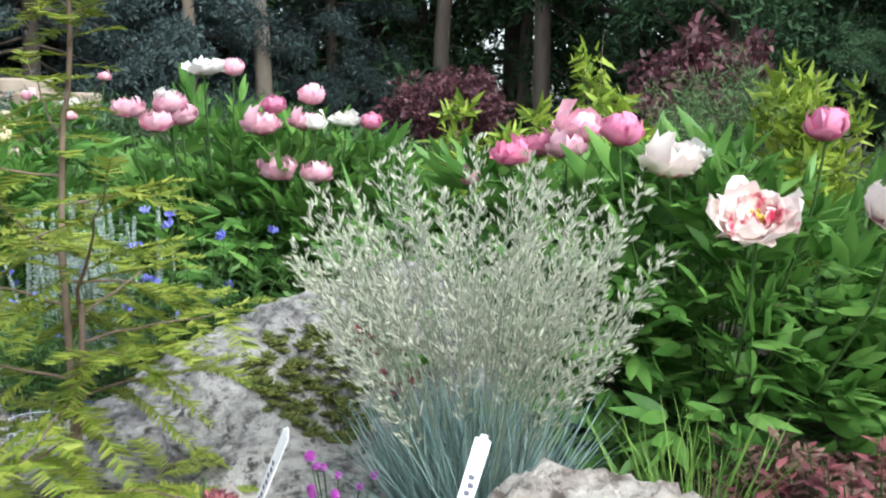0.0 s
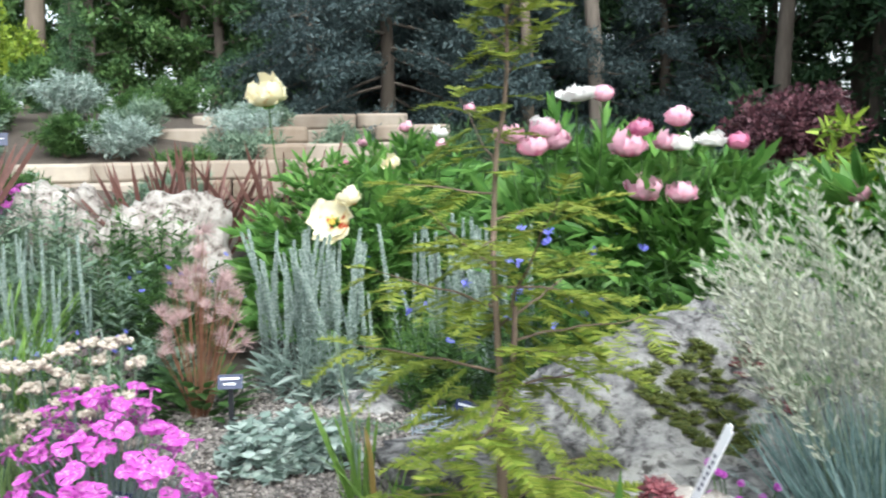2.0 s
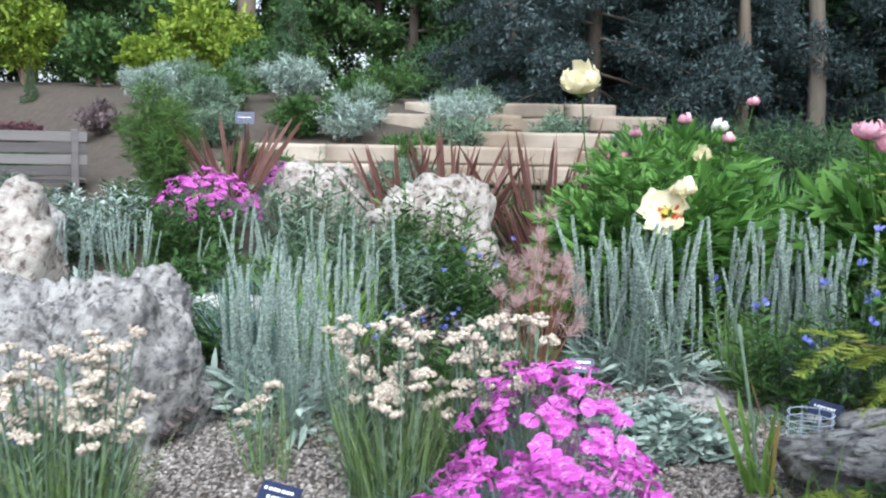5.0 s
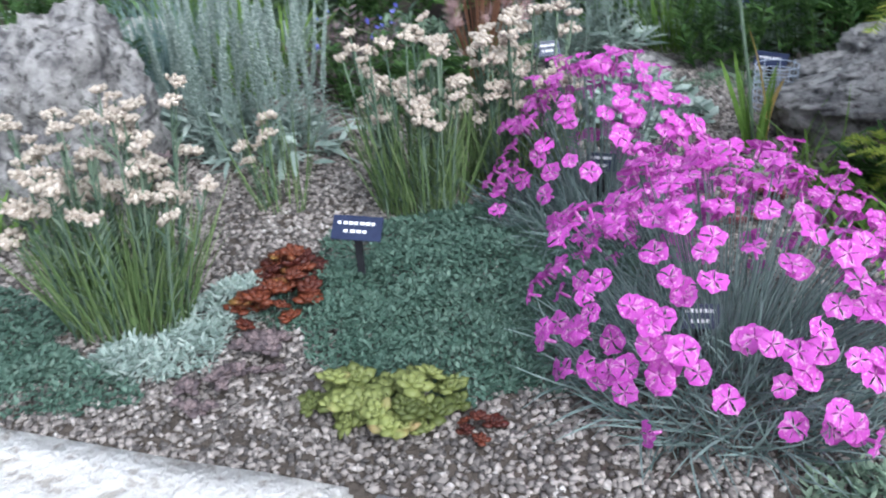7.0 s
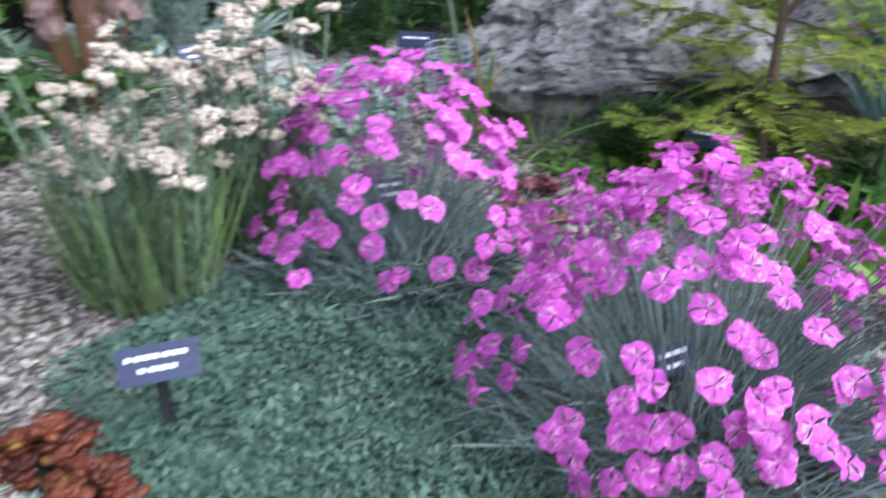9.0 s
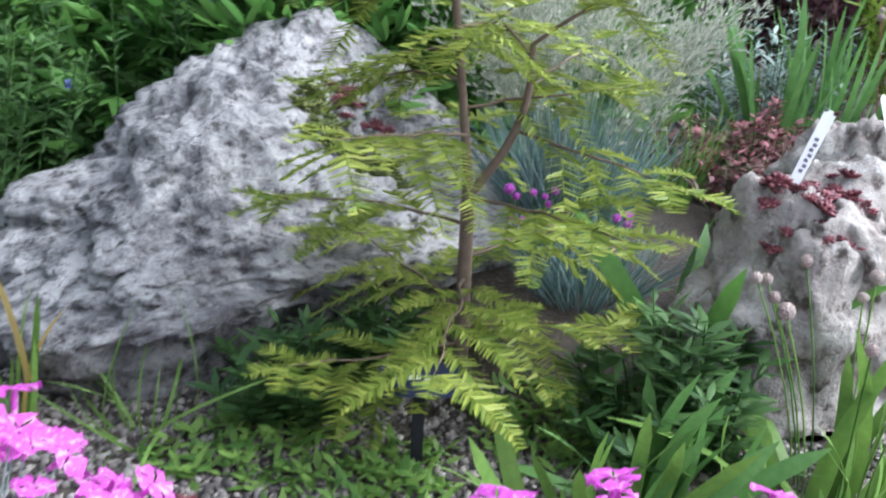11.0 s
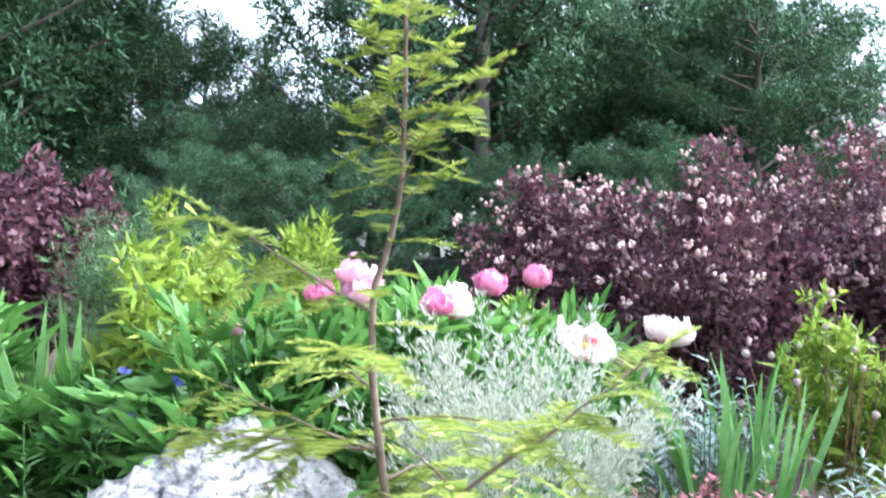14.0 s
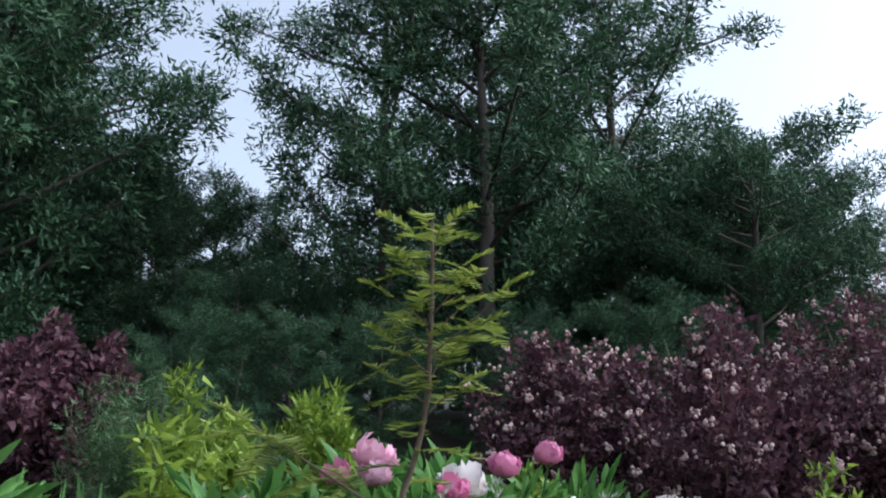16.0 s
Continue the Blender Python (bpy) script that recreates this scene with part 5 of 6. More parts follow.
def spires(x, y, rx, ry, h, n, seed, label):
    r = np.random.default_rng(seed)
    z = float(ground_z(x, y))
    root = thing("silver_speedwell", x, y, z, label, "flowers", "silver speedwells")
    for i in range(n):
        a, q = r.uniform(0, 6.28), np.sqrt(r.uniform(0, 1))
        hh = h * r.uniform(0.62, 1.05)
        part("spire", SPIRE[i % 4], M["silver"], root, "", pose(np.cos(a) * q * rx, np.sin(a) * q * ry, -0.01, float(r.normal(0, 5)) - 9 * np.sin(a) * q, float(r.normal(0, 5)) + 9 * np.cos(a) * q, float(r.uniform(0, 360))) @ Matrix.Diagonal((hh * 1.15, hh * 1.15, hh, 1)))
    m = 160
    a, q = r.uniform(0, 6.28, m), np.sqrt(r.uniform(0, 1, m))
    P = np.stack([np.cos(a) * q * rx * 1.1, np.sin(a) * q * ry * 1.1, r.uniform(0, 0.12, m)], 1)
    D = np.stack([np.cos(a), np.sin(a), r.uniform(0.2, 1.2, m)], 1) + r.normal(0, 0.3, (m, 3))
    part("basal_foliage", fast_mesh("basal_foliage", *scatter(flat(leaf(0.10, 0.022, 0.35, 0.2, 5)), frames_of(P, D, r.normal(0, 0.4, m), r.uniform(0.6, 1.2, m)))), M["silver"], root, kind="stuff")
    return root


spires(-2.42, 1.78, 0.24, 0.20, 0.58, 38, 3, "clump of silver-leaved speedwell with pale upright spires")
spires(-2.72, 1.80, 0.14, 0.14, 0.56, 14, 13, "slender silver speedwell spires by the boulder")
spires(-1.86, 2.93, 0.27, 0.14, 0.62, 46, 4, "clump of silver-leaved speedwell with pale upright spires")
spires(-1.46, 3.36, 0.28, 0.16, 0.64, 50, 5, "clump of silver-blue speedwell spires below the peonies")
spires(-1.253, 3.314, 0.16, 0.14, 0.60, 18, 15, "silver-blue speedwell spires behind the redwood")
spires(-3.963, 2.719, 0.5, 0.3, 0.5, 34, 6, "loose silver speedwell drift on the bank")
spires(-4.746, 2.2, 0.4, 0.25, 0.5, 26, 16, "loose silver speedwell drift near the slab")
spires(-3.055, 2.587, 0.2, 0.2, 0.62, 12, 17, "tall silver speedwell spires among green foliage")

# ---- prairie smoke ----
def prairie_smoke(x, y, seed):
    r = np.random.default_rng(seed)
    z = float(ground_z(x, y))
    root = thing("prairie_smoke", x, y, z, "prairie smoke with feathery pink plumes on rusty stems", "flowers")
    hair = (np.array([[0, -.5, 0], [0, .5, 0], [0.15, .4, .55], [0.32, 0, 1]], float) * [0.05, 0.0016, 0.05], np.array([[0, 1, 2, 3]]))
    D = r.normal(0, 0.5, (64, 3)) + [0, 0, 0.9]
    pl = fast_mesh("plume", *scatter(hair, frames_of(np.zeros((64, 3)), D, r.uniform(0, 6, 64), r.uniform(0.6, 1.2, 64))))
    st = []
    for i in range(58):
        a, q = r.uniform(0, 6.28), np.sqrt(r.uniform(0, 1))
        hh = r.uniform(0.22, 0.50) if q > 0.45 else r.uniform(0.42, 0.68)
        e = np.array([np.cos(a) * q * 0.17, np.sin(a) * q * 0.15, hh]) + (0.02, 0, 0)
        t = np.linspace(0, 1, 5)[:, None]
        st.append(tube(e * np.concatenate([t ** 1.3 * 0.8 + 0.2, t ** 1.3 * 0.8 + 0.2, t], 1), 0.0018, 4))
        part("plume", pl, M["plume"], root, "", Matrix.Translation(Vector(e)) @ pose(0, 0, 0, float(r.normal(0, 30)), float(r.normal(0, 30)), float(r.uniform(0, 360))) @ Matrix.Scale(float(r.uniform(0.75, 1.3)), 4))
    part("stem_bundle", fast_mesh("stem_bundle", *join(*st)), M["rust"], root, kind="stuff")
    m = 150
    a, q = r.uniform(0, 6.28, m), np.sqrt(r.uniform(0, 1, m))
    P = np.stack([np.cos(a) * q * 0.16, np.sin(a) * q * 0.16, r.uniform(0, 0.14, m)], 1)
    part("foliage", fast_mesh("foliage", *scatter(flat(leaf(0.09, 0.03, 0.4, 0.2, 5)), frames_of(P, np.stack([np.cos(a), np.sin(a), r.uniform(0.3, 1.3, m)], 1), 0, r.uniform(0.6, 1.2, m)))), M["green"], root, kind="stuff")


prairie_smoke(-2.04, 2.52, 9)

# ---- leafy perennials ----
def tuft(name, x, y, rx, ry, h, n, seed, leafm, label, lw=0.02, bend=0.25, cat="plant", lean=0.4, group="", straight=True):
    """Strap or grass leaves rising from a crown."""
    r = np.random.default_rng(seed)
    root = thing(name, x, y, float(ground_z(x, y)) - 0.01, label, cat, group)
    a, q = r.uniform(0, 6.28, n), np.sqrt(r.uniform(0, 1, n))
    P = np.stack([np.cos(a) * q * rx * 0.55, np.sin(a) * q * ry * 0.55, np.zeros(n)], 1)
    D = np.stack([np.cos(a) * q * lean, np.sin(a) * q * lean, np.ones(n)], 1) + r.normal(0, 0.10, (n, 3))
    if n <= 60:
        kinds = [fast_mesh("leaf", *blade(1, lw / h, bend * f, 7)) for f in (0.6, 1.0, 1.5)]
        X = frames_of(P, D, r.uniform(0, 6.28, n), h * r.uniform(0.5, 1.1, n))
        for i in range(n):
            part("leaf", kinds[i % 3], M[leafm], root, "", Matrix([list(row) for row in X[i]] + [[0, 0, 0, 1]]))
        return root
    part("foliage", fast_mesh("foliage", *scatter(blade(1, lw / h, bend, 7), frames_of(P, D, r.uniform(0, 6.28, n), h * r.uniform(0.5, 1.1, n)))), M[leafm], root, kind="stuff")
    return root


def leafy(name, x, y, rx, ry, h, stems, seed, leafm, label, ll=0.05, lw=0.012, per=30, cat="plant", blooms=None, group=""):
    """Many upright stems set with narrow leaves, with blooms near their tops."""
    r = np.random.default_rng(seed)
    root = thing(name, x, y, float(ground_z(x, y)) - 0.01, label, cat, group)
    st, LP, LD, tops = [], [], [], []
    for i in range(stems):
        a, q = r.uniform(0, 6.28), np.sqrt(r.uniform(0, 1))
        b = np.array([np.cos(a) * q * rx * 0.7, np.sin(a) * q * ry * 0.7, 0])
        e = np.array([np.cos(a) * q * rx * 1.1, np.sin(a) * q * ry * 1.1, h * r.uniform(0.6, 1.08) * (1.05 - 0.3 * q)]) + r.normal(0, 0.02, 3)
        t = np.linspace(0, 1, 4)[:, None]
        st.append(tube(b + (e - b) * t, 0.0016, 3)); tops.append(e)
        u = r.uniform(0.1, 1.0, per); az = r.uniform(0, 6.28, per)
        LP.append(b + (e - b) * u[:, None]); LD.append(np.stack([np.cos(az), np.sin(az), np.full(per, 0.75)], 1))
    LP, LD = np.concatenate(LP), np.concatenate(LD)
    part("stem_bundle", fast_mesh("stem_bundle", *join(*st)), M["green"], root, kind="stuff")
    part("foliage", fast_mesh("foliage", *scatter(flat(leaf(ll, lw, 0.3, 0.2, 3)), frames_of(LP, LD, r.normal(0, 0.3, len(LP)), r.uniform(0.6, 1.25, len(LP))))), M[leafm], root, kind="stuff")
    if blooms:
        bm_, nb, sz = blooms
        for e in tops[:nb]:
            part("flower", BELL, M[bm_], root, "", Matrix.Translation(Vector(e) + Vector((0, 0, 0.02))) @ pose(0, 0, 0, float(r.normal(30, 40)), float(r.normal(0, 40)), float(r.uniform(0, 360))) @ Matrix.Scale(sz, 4))
    return root


BELL = fast_mesh("bell", *join(*[scatter(petal(0.016, 0.013, 0.35, 0.05, 4, 4, k), frames_of([[0, 0, 0]], [[math.cos(k * 1.2566) * 0.8, math.sin(k * 1.2566) * 0.8, 0.7]], 0, 1)) for k in range(5)]), True)

leafy("bellflower_plant", -0.953, 3.086, 0.34, 0.20, 0.62, 46, 3, "green", "leafy bellflower with violet-blue blooms", blooms=("blue_fl", 17, 1.25))
leafy("bellflower_plant", -0.388, 3.191, 0.3, 0.2, 0.66, 40, 4, "green", "leafy plant with few violet-blue blooms behind the boulder", blooms=("blue_fl", 4, 1.2))
leafy("bellflower_plant", -1.284, 2.975, 0.22, 0.15, 0.40, 36, 5, "green", "leafy bellflower beside the speedwell", blooms=("blue_fl", 5, 1.1))
leafy("bellflower_plant", -1.877, 3.343, 0.14, 0.14, 0.5, 24, 6, "green", "leafy green bellflower with pale blue blooms", blooms=("blue_fl", 5, 1.1))
leafy("leafy_perennial", -3.14, 2.924, 0.35, 0.25, 0.5, 60, 7, "grey_green", "bushy grey-green perennial of narrow leaves", 0.06, 0.012)
leafy("leafy_perennial", -3.552, 2.866, 0.4, 0.3, 0.55, 70, 8, "grey_green", "tall bushy grey-green perennial of narrow leaves", 0.07, 0.012)
leafy("leafy_perennial", -2.906, 3.129, 0.35, 0.25, 0.5, 60, 9, "green", "leafy green perennial with pinkish buds", 0.05, 0.016, blooms=("plume", 10, 0.9))
leafy("leafy_perennial", -3.256, 3.364, 0.3, 0.25, 0.45, 50, 10, "green", "leafy green perennial before the boulder", 0.05, 0.016)
leafy("leafy_perennial", -2.487, 2.35, 0.22, 0.18, 0.30, 40, 11, "sed_dark", "low brownish perennial with faded buds", 0.04, 0.012, blooms=("plume", 12, 0.7))
leafy("leafy_perennial", -2.268, 2.196, 0.2, 0.14, 0.28, 30, 12, "green", "low green perennial beside the everlastings", 0.05, 0.012, blooms=("blue_fl", 3, 0.9))
leafy("leafy_perennial", -2.69, 1.394, 0.2, 0.14, 0.20, 30, 13, "sed_dark", "low dry brownish perennial beside the boulder", 0.04, 0.014)
leafy("leafy_perennial", 1.051, 2.117, 0.26, 0.22, 0.26, 60, 14, "red_leaf", "reddish-brown leafy perennial beside the pale boulder", 0.04, 0.014)
leafy("leafy_perennial", 0.85, 2.474, 0.24, 0.16, 0.19, 90, 114, "red_leaf", "low reddish-brown perennial before the flat stone", 0.032, 0.014)
leafy("leafy_perennial", 1.055, 2.645, 0.2, 0.14, 0.17, 60, 115, "sed_dark", "low dusky perennial before the flat stone", 0.032, 0.014)
leafy("leafy_perennial", 0.685, 2.007, 0.2, 0.15, 0.20, 40, 15, "red_leaf", "reddish stemmed low perennial by the boulder", 0.04, 0.010)
leafy("leafy_perennial", 1.473, 1.777, 0.3, 0.3, 0.5, 70, 16, "silver", "bluish leafy perennial beside the ninebark", 0.06, 0.012)
leafy("leafy_perennial", 1.504, 2.542, 0.3, 0.3, 0.6, 70, 17, "silver", "bluish leafy perennial beside the ninebark", 0.06, 0.012)
leafy("spurge_plant", -1.943, 4.827, 0.4, 0.3, 0.45, 60, 18, "green", "spurge with yellow-green flower tops", 0.05, 0.012, blooms=("yellow_fl", 50, 1.9))
leafy("spurge_plant", -1.511, 4.66, 0.35, 0.3, 0.45, 50, 19, "green", "spurge with yellow-green flower tops", 0.05, 0.012, blooms=("yellow_fl", 36, 1.9))
leafy("leafy_perennial", -1.802, 4.338, 0.35, 0.2, 0.5, 60, 20, "rust", "reddish-brown leaved perennial before the irises", 0.05, 0.02)
for i, (x, y, rx, h) in enumerate(((-1.589, 4.131, 0.35, 0.5), (-1.235, 4.495, 0.35, 0.55), (-1.856, 5.387, 0.45, 0.6), (-1.197, 5.333, 0.5, 0.62), (-0.456, 5.02, 0.45, 0.6), (-2.429, 5.556, 0.5, 0.6), (0.118, 4.679, 0.35, 0.6), (-2.912, 5.636, 0.5, 0.6), (-0.602, 5.717, 0.5, 0.55), (-1.861, 6.17, 0.5, 0.5), (1.566, 4.733, 0.4, 0.5), (1.3, 5.901, 0.4, 0.5))):
    tuft("iris_clump", x, y, rx, 0.3, h, 170, 50 + i, "iris" if i % 3 else "grass_green", "clump of green sword leaves", 0.018, 0.12, "plant", 0.3, "sword-leaved clumps")
tuft("iris_clump", -0.29, 3.62, 0.26, 0.2, 0.86, 44, 70, "iris", "broad upright green iris leaves", 0.042, 0.15, "iris", 0.5)
tuft("iris_clump", -0.251, 3.407, 0.10, 0.1, 0.78, 12, 71, "iris", "broad upright green iris leaves", 0.045, 0.1, "iris", 0.35)
tuft("iris_clump", 1.36, 2.34, 0.22, 0.2, 0.66, 60, 72, "iris", "broad upright green iris leaves", 0.035, 0.18, "iris",  0.30)
tuft("iris_clump", 1.279, 3.533, 0.25, 0.25, 0.85, 34, 73, "iris", "broad upright green iris leaves", 0.04, 0.15, "iris", 0.4)
tuft("iris_clump", -0.014, 1.749, 0.14, 0.12, 0.36, 20, 74, "peony_leaf", "broad dark green leaves beside the pale boulder", 0.055, 0.3, "plant", 0.8)
tuft("iris_clump", -0.201, 1.378, 0.18, 0.14, 0.30, 26, 75, "grass_green", "broad bright green leaves behind the pinks", 0.04, 0.35, "plant", 0.9)
tuft("iris_clump", -0.526, 1.503, 0.16, 0.10, 0.24, 28, 76, "grass_green", "broad bright green leaves behind the pinks", 0.035, 0.35, "plant", 0.9)
tuft("iris_clump", -0.395, 1.525, 0.14, 0.10, 0.24, 22, 176, "iris", "broad green leaves beside the plant label", 0.04, 0.35, "plant", 0.9)
tuft("iris_clump", -0.347, 1.235, 0.16, 0.12, 0.27, 24, 177, "grass_green", "broad bright green leaves behind the pinks", 0.038, 0.35, "plant", 0.9)
tuft("iris_clump", -2.679, 1.019, 0.16, 0.14, 0.24, 30, 77, "grass_green", "yellow-green strap leaves behind the everlastings", 0.022, 0.4, "plant", 0.9)
tuft("grass_tuft", -1.542, 3.151, 0.12, 0.10, 0.38, 120, 78, "grass_green", "green grass tuft at the gravel edge", 0.006, 0.3, "grass", 0.5)
tuft("grass_tuft", -2.805, 2.243, 0.25, 0.2, 0.40, 120, 79, "grass_green", "green grassy tuft among the speedwell", 0.01, 0.3, "grass", 0.5)
tuft("grass_tuft", -3.335, 2.58, 0.3, 0.2, 0.45, 120, 80, "grass_green", "green grassy tuft on the bank", 0.012, 0.3, "grass", 0.5)
tuft("grass_tuft", 0.569, 2.254, 0.12, 0.1, 0.32, 130, 81, "grass_green", "fine green grass tuft beside the fescue", 0.004, 0.3, "grass", 0.6)
tuft("grass_tuft", -4.268, 2.299, 0.4, 0.25, 0.35, 160, 82, "green", "low green grassy tuft on the bank", 0.01, 0.3, "grass", 0.6)
tuft("grass_tuft", -0.885, 2.105, 0.08, 0.08, 0.22, 26, 83, "grass_green", "sparse drooping grass in gravel", 0.007, 0.7, "grass", 1.4)
for x, y, h, n, sd_ in ((-4.092, 4.261, 0.92, 60, 84), (-3.494, 4.513, 0.98, 58, 85), (-5.446, 3.55, 0.62, 40, 86), (-4.446, 4.213, 0.72, 36, 88)):
    tuft("bronze_flax", x, y, 0.22, 0.2, h, n, sd_, "phorm", "bronze-red New Zealand flax with stiff strap leaves", 0.042, 0.1, "flax", 0.75, "bronze flaxes")

for i, (x, y, rx, h, lm, lb) in enumerate(((-3.417, 3.312, 0.32, 0.66, "green", "leafy green perennial before the pale boulder"), (-4.094, 3.162, 0.38, 0.64, "grey_green", "bushy grey-green perennial before the pale boulder"), (-4.623, 2.739, 0.35, 0.45, "green", "leafy green perennial on the bank"), (-5.398, 2.6, 0.4, 0.5, "silver", "pale silvery perennial near the bench"), (-6.0, 2.5, 0.4, 0.5, "grey_green", "pale grey-green perennial near the bench"), (-3.452, 1.963, 0.3, 0.3, "green", "low leafy green perennial behind the boulder"), (-3.866, 2.437, 0.3, 0.38, "green", "low leafy green perennial by the slab"), (-6.599, 3.6, 0.4, 0.4, "green", "leafy green perennial below the terrace"), (-5.079, 4.588, 0.4, 0.4, "grey_green", "grey-green perennial below the terrace"), (-3.122, 4.88, 0.5, 0.55, "green", "leafy green perennial behind the flax"), (-4.141, 5.186, 0.5, 0.5, "green", "leafy green perennial under the terrace"), (-2.365, 2.635, 0.14, 0.2, "grey_green", "low grey-green perennial at the plumes' foot"), (-7.197, 2.601, 0.55, 0.72, "grey_green", "pale grey-green perennial before the bench"), (-6.798, 2.3, 0.4, 0.45, "green", "leafy green perennial before the bench"))):
    leafy("leafy_perennial", x, y, rx, rx * 0.8, h, 75, 200 + i, lm, lb, 0.065, 0.015)

leafy("leafy_perennial", -0.238, 1.616, 0.16, 0.12, 0.24, 40, 230, "green", "low leafy green perennial under the redwood", 0.05, 0.016)
leafy("leafy_perennial", -0.598, 2.033, 0.2, 0.1, 0.16, 40, 231, "green", "low leafy greenery at the boulder's foot", 0.05, 0.014)

# ---- the yellowing iris and its wire cage ----
ir = tuft("young_iris", -1.05, 2.22, 0.05, 0.05, 0.30, 12, 90, "grass_green", "small iris with some yellowed leaves", 0.02, 0.1, "iris", 0.35)
part("yellow_leaf", fast_mesh("yellow_leaf", *blade(0.34, 0.016, -0.25, 7)), M["straw"], ir, "yellowed leaf", pose(0.03, 0.0, 0, 0, 0, 40))
part("yellow_leaf", fast_mesh("yellow_leaf", *blade(0.26, 0.018, 0.4, 7)), M["straw"], ir, "yellowed leaf", pose(0.02, 0.02, 0, 0, 0, -60))
part("flower_stalk", fast_mesh("flower_stalk", *join(tube(np.array([[0, 0, 0], [-.03, 0, 0.2], [-.07, 0, 0.40]]), 0.005, 5), scatter((ICO2[0] * [0.008, 0.008, 0.03], ICO2[1]), frames_of([[-.074, 0, 0.42]], [[-.2, 0, 1]], 0, 1)))), M["grey_green"], ir, "spent flower stalk")

cage = thing("wire_cage", -1.06, 2.56, float(ground_z(-1.06, 2.56)), "small cylinder of pale coated wire mesh", "wire cage")
for i in range(8):
    a = i * 0.785
    part("upright_wire", fast_mesh("upright_wire", *tube(np.array([[math.cos(a) * .062, math.sin(a) * .062, -0.01], [math.cos(a) * .062, math.sin(a) * .062, 0.145]]), 0.0016, 5)), M["wire"], cage)
for i in range(7):
    a = np.linspace(0, 2 * np.pi, 25)
    part("ring_wire", fast_mesh("ring_wire", *tube(np.stack([np.cos(a) * .064, np.sin(a) * .064, np.full(25, 0.010 + i * 0.021)], 1), 0.0015, 5)), M["wire"], cage)

# ---- mats and succulents ----
def mat_plant(name, blobs, n, seed, leafm, label, h=0.045, ll=0.012, lw=0.0065):
    """A creeping mat over several round patches."""
    r = np.random.default_rng(seed)
    cx, cy = np.mean([b[0] for b in blobs]), np.mean([b[1] for b in blobs])
    z = float(ground_z(cx, cy))
    root = thing(name, cx, cy, z, label, "ground cover")
    P, D = [], []
    tot = sum(b[2] * b[3] for b in blobs)
    for bx, by, rx, ry in blobs:
        m = int(n * rx * ry / tot)
        a, q = r.uniform(0, 6.28, m), np.sqrt(r.uniform(0, 1, m))
        edge = 1 + 0.16 * np.sin(3 * a + bx * 9) + 0.09 * np.sin(7 * a + by * 11)
        x, y = bx + np.cos(a) * q * rx * edge, by + np.sin(a) * q * ry * edge
        lump = 0.75 + 0.35 * np.sin(x * 21 + 1) * np.sin(y * 24) + 0.2 * np.sin(x * 47) * np.sin(y * 51)
        P.append(np.stack([x - cx, y - cy, h * (1 - q ** 3) * lump * r.uniform(0.35, 1.05, m) + 0.004 + (ground_z(x, y) - z)], 1))
        az = r.uniform(0, 6.28, m)
        D.append(np.stack([np.cos(az), np.sin(az), r.uniform(0.1, 1.3, m)], 1))
    P, D = np.concatenate(P), np.concatenate(D)
    part("foliage", fast_mesh("foliage", *scatter(flat(leaf(ll, lw, 0.2, 0.2, 3)), frames_of(P, D, r.uniform(-0.5, 0.5, len(P)), r.uniform(0.6, 1.3, len(P))))), M[leafm], root, kind="stuff")


mat_plant("creeping_mat", [(-1.472, 1.226, 0.36, 0.36), (-1.346, 1.03, 0.25, 0.17), (-1.621, 1.129, 0.22, 0.26), (-1.416, 1.505, 0.25, 0.16), (-1.251, 1.369, 0.20, 0.26), (-1.639, 1.422, 0.16, 0.16)], 44000, 3, "mat_green", "dense blue-green creeping speedwell mat")
mat_plant("creeping_mat", [(-2.40, 0.68, 0.34, 0.15), (-2.85, 0.62, 0.32, 0.18), (-2.05, 0.62, 0.18, 0.10)], 18000, 4, "mat_green", "dense blue-green creeping mat along the wall")
mat_plant("silver_mat", [(-1.90, 0.97, 0.08, 0.14), (-1.89, 0.80, 0.08, 0.12), (-1.95, 0.72, 0.10, 0.07)], 3600, 5, "silver", "silvery felted ground cover beside the everlastings", 0.045, 0.022, 0.006)
mat_plant("silver_mat", [(-1.46, 2.30, 0.18, 0.16), (-1.38, 2.36, 0.16, 0.12)], 1300, 6, "silver", "felted grey-green round-leaved plant", 0.17, 0.036, 0.03)
mat_plant("silver_mat", [(-0.606, 0.849, 0.12, 0.10)], 900, 7, "grey_green", "small grey-green cushion in gravel", 0.05, 0.02, 0.008)
mat_plant("creeping_mat", [(-1.179, 2.814, 0.2, 0.1), (-1.451, 2.668, 0.16, 0.08)], 1600, 8, "grey_green", "thin grey-green mat on gravel", 0.02, 0.014, 0.006)
mat_plant("green_rosettes", [(-0.755, 1.996, 0.16, 0.12), (-0.536, 2.064, 0.2, 0.10), (-0.686, 1.786, 0.14, 0.10), (-0.362, 1.758, 0.14, 0.12)], 1700, 9, "grass_green", "low bright green rosettes at the boulder's foot", 0.03, 0.03, 0.012)


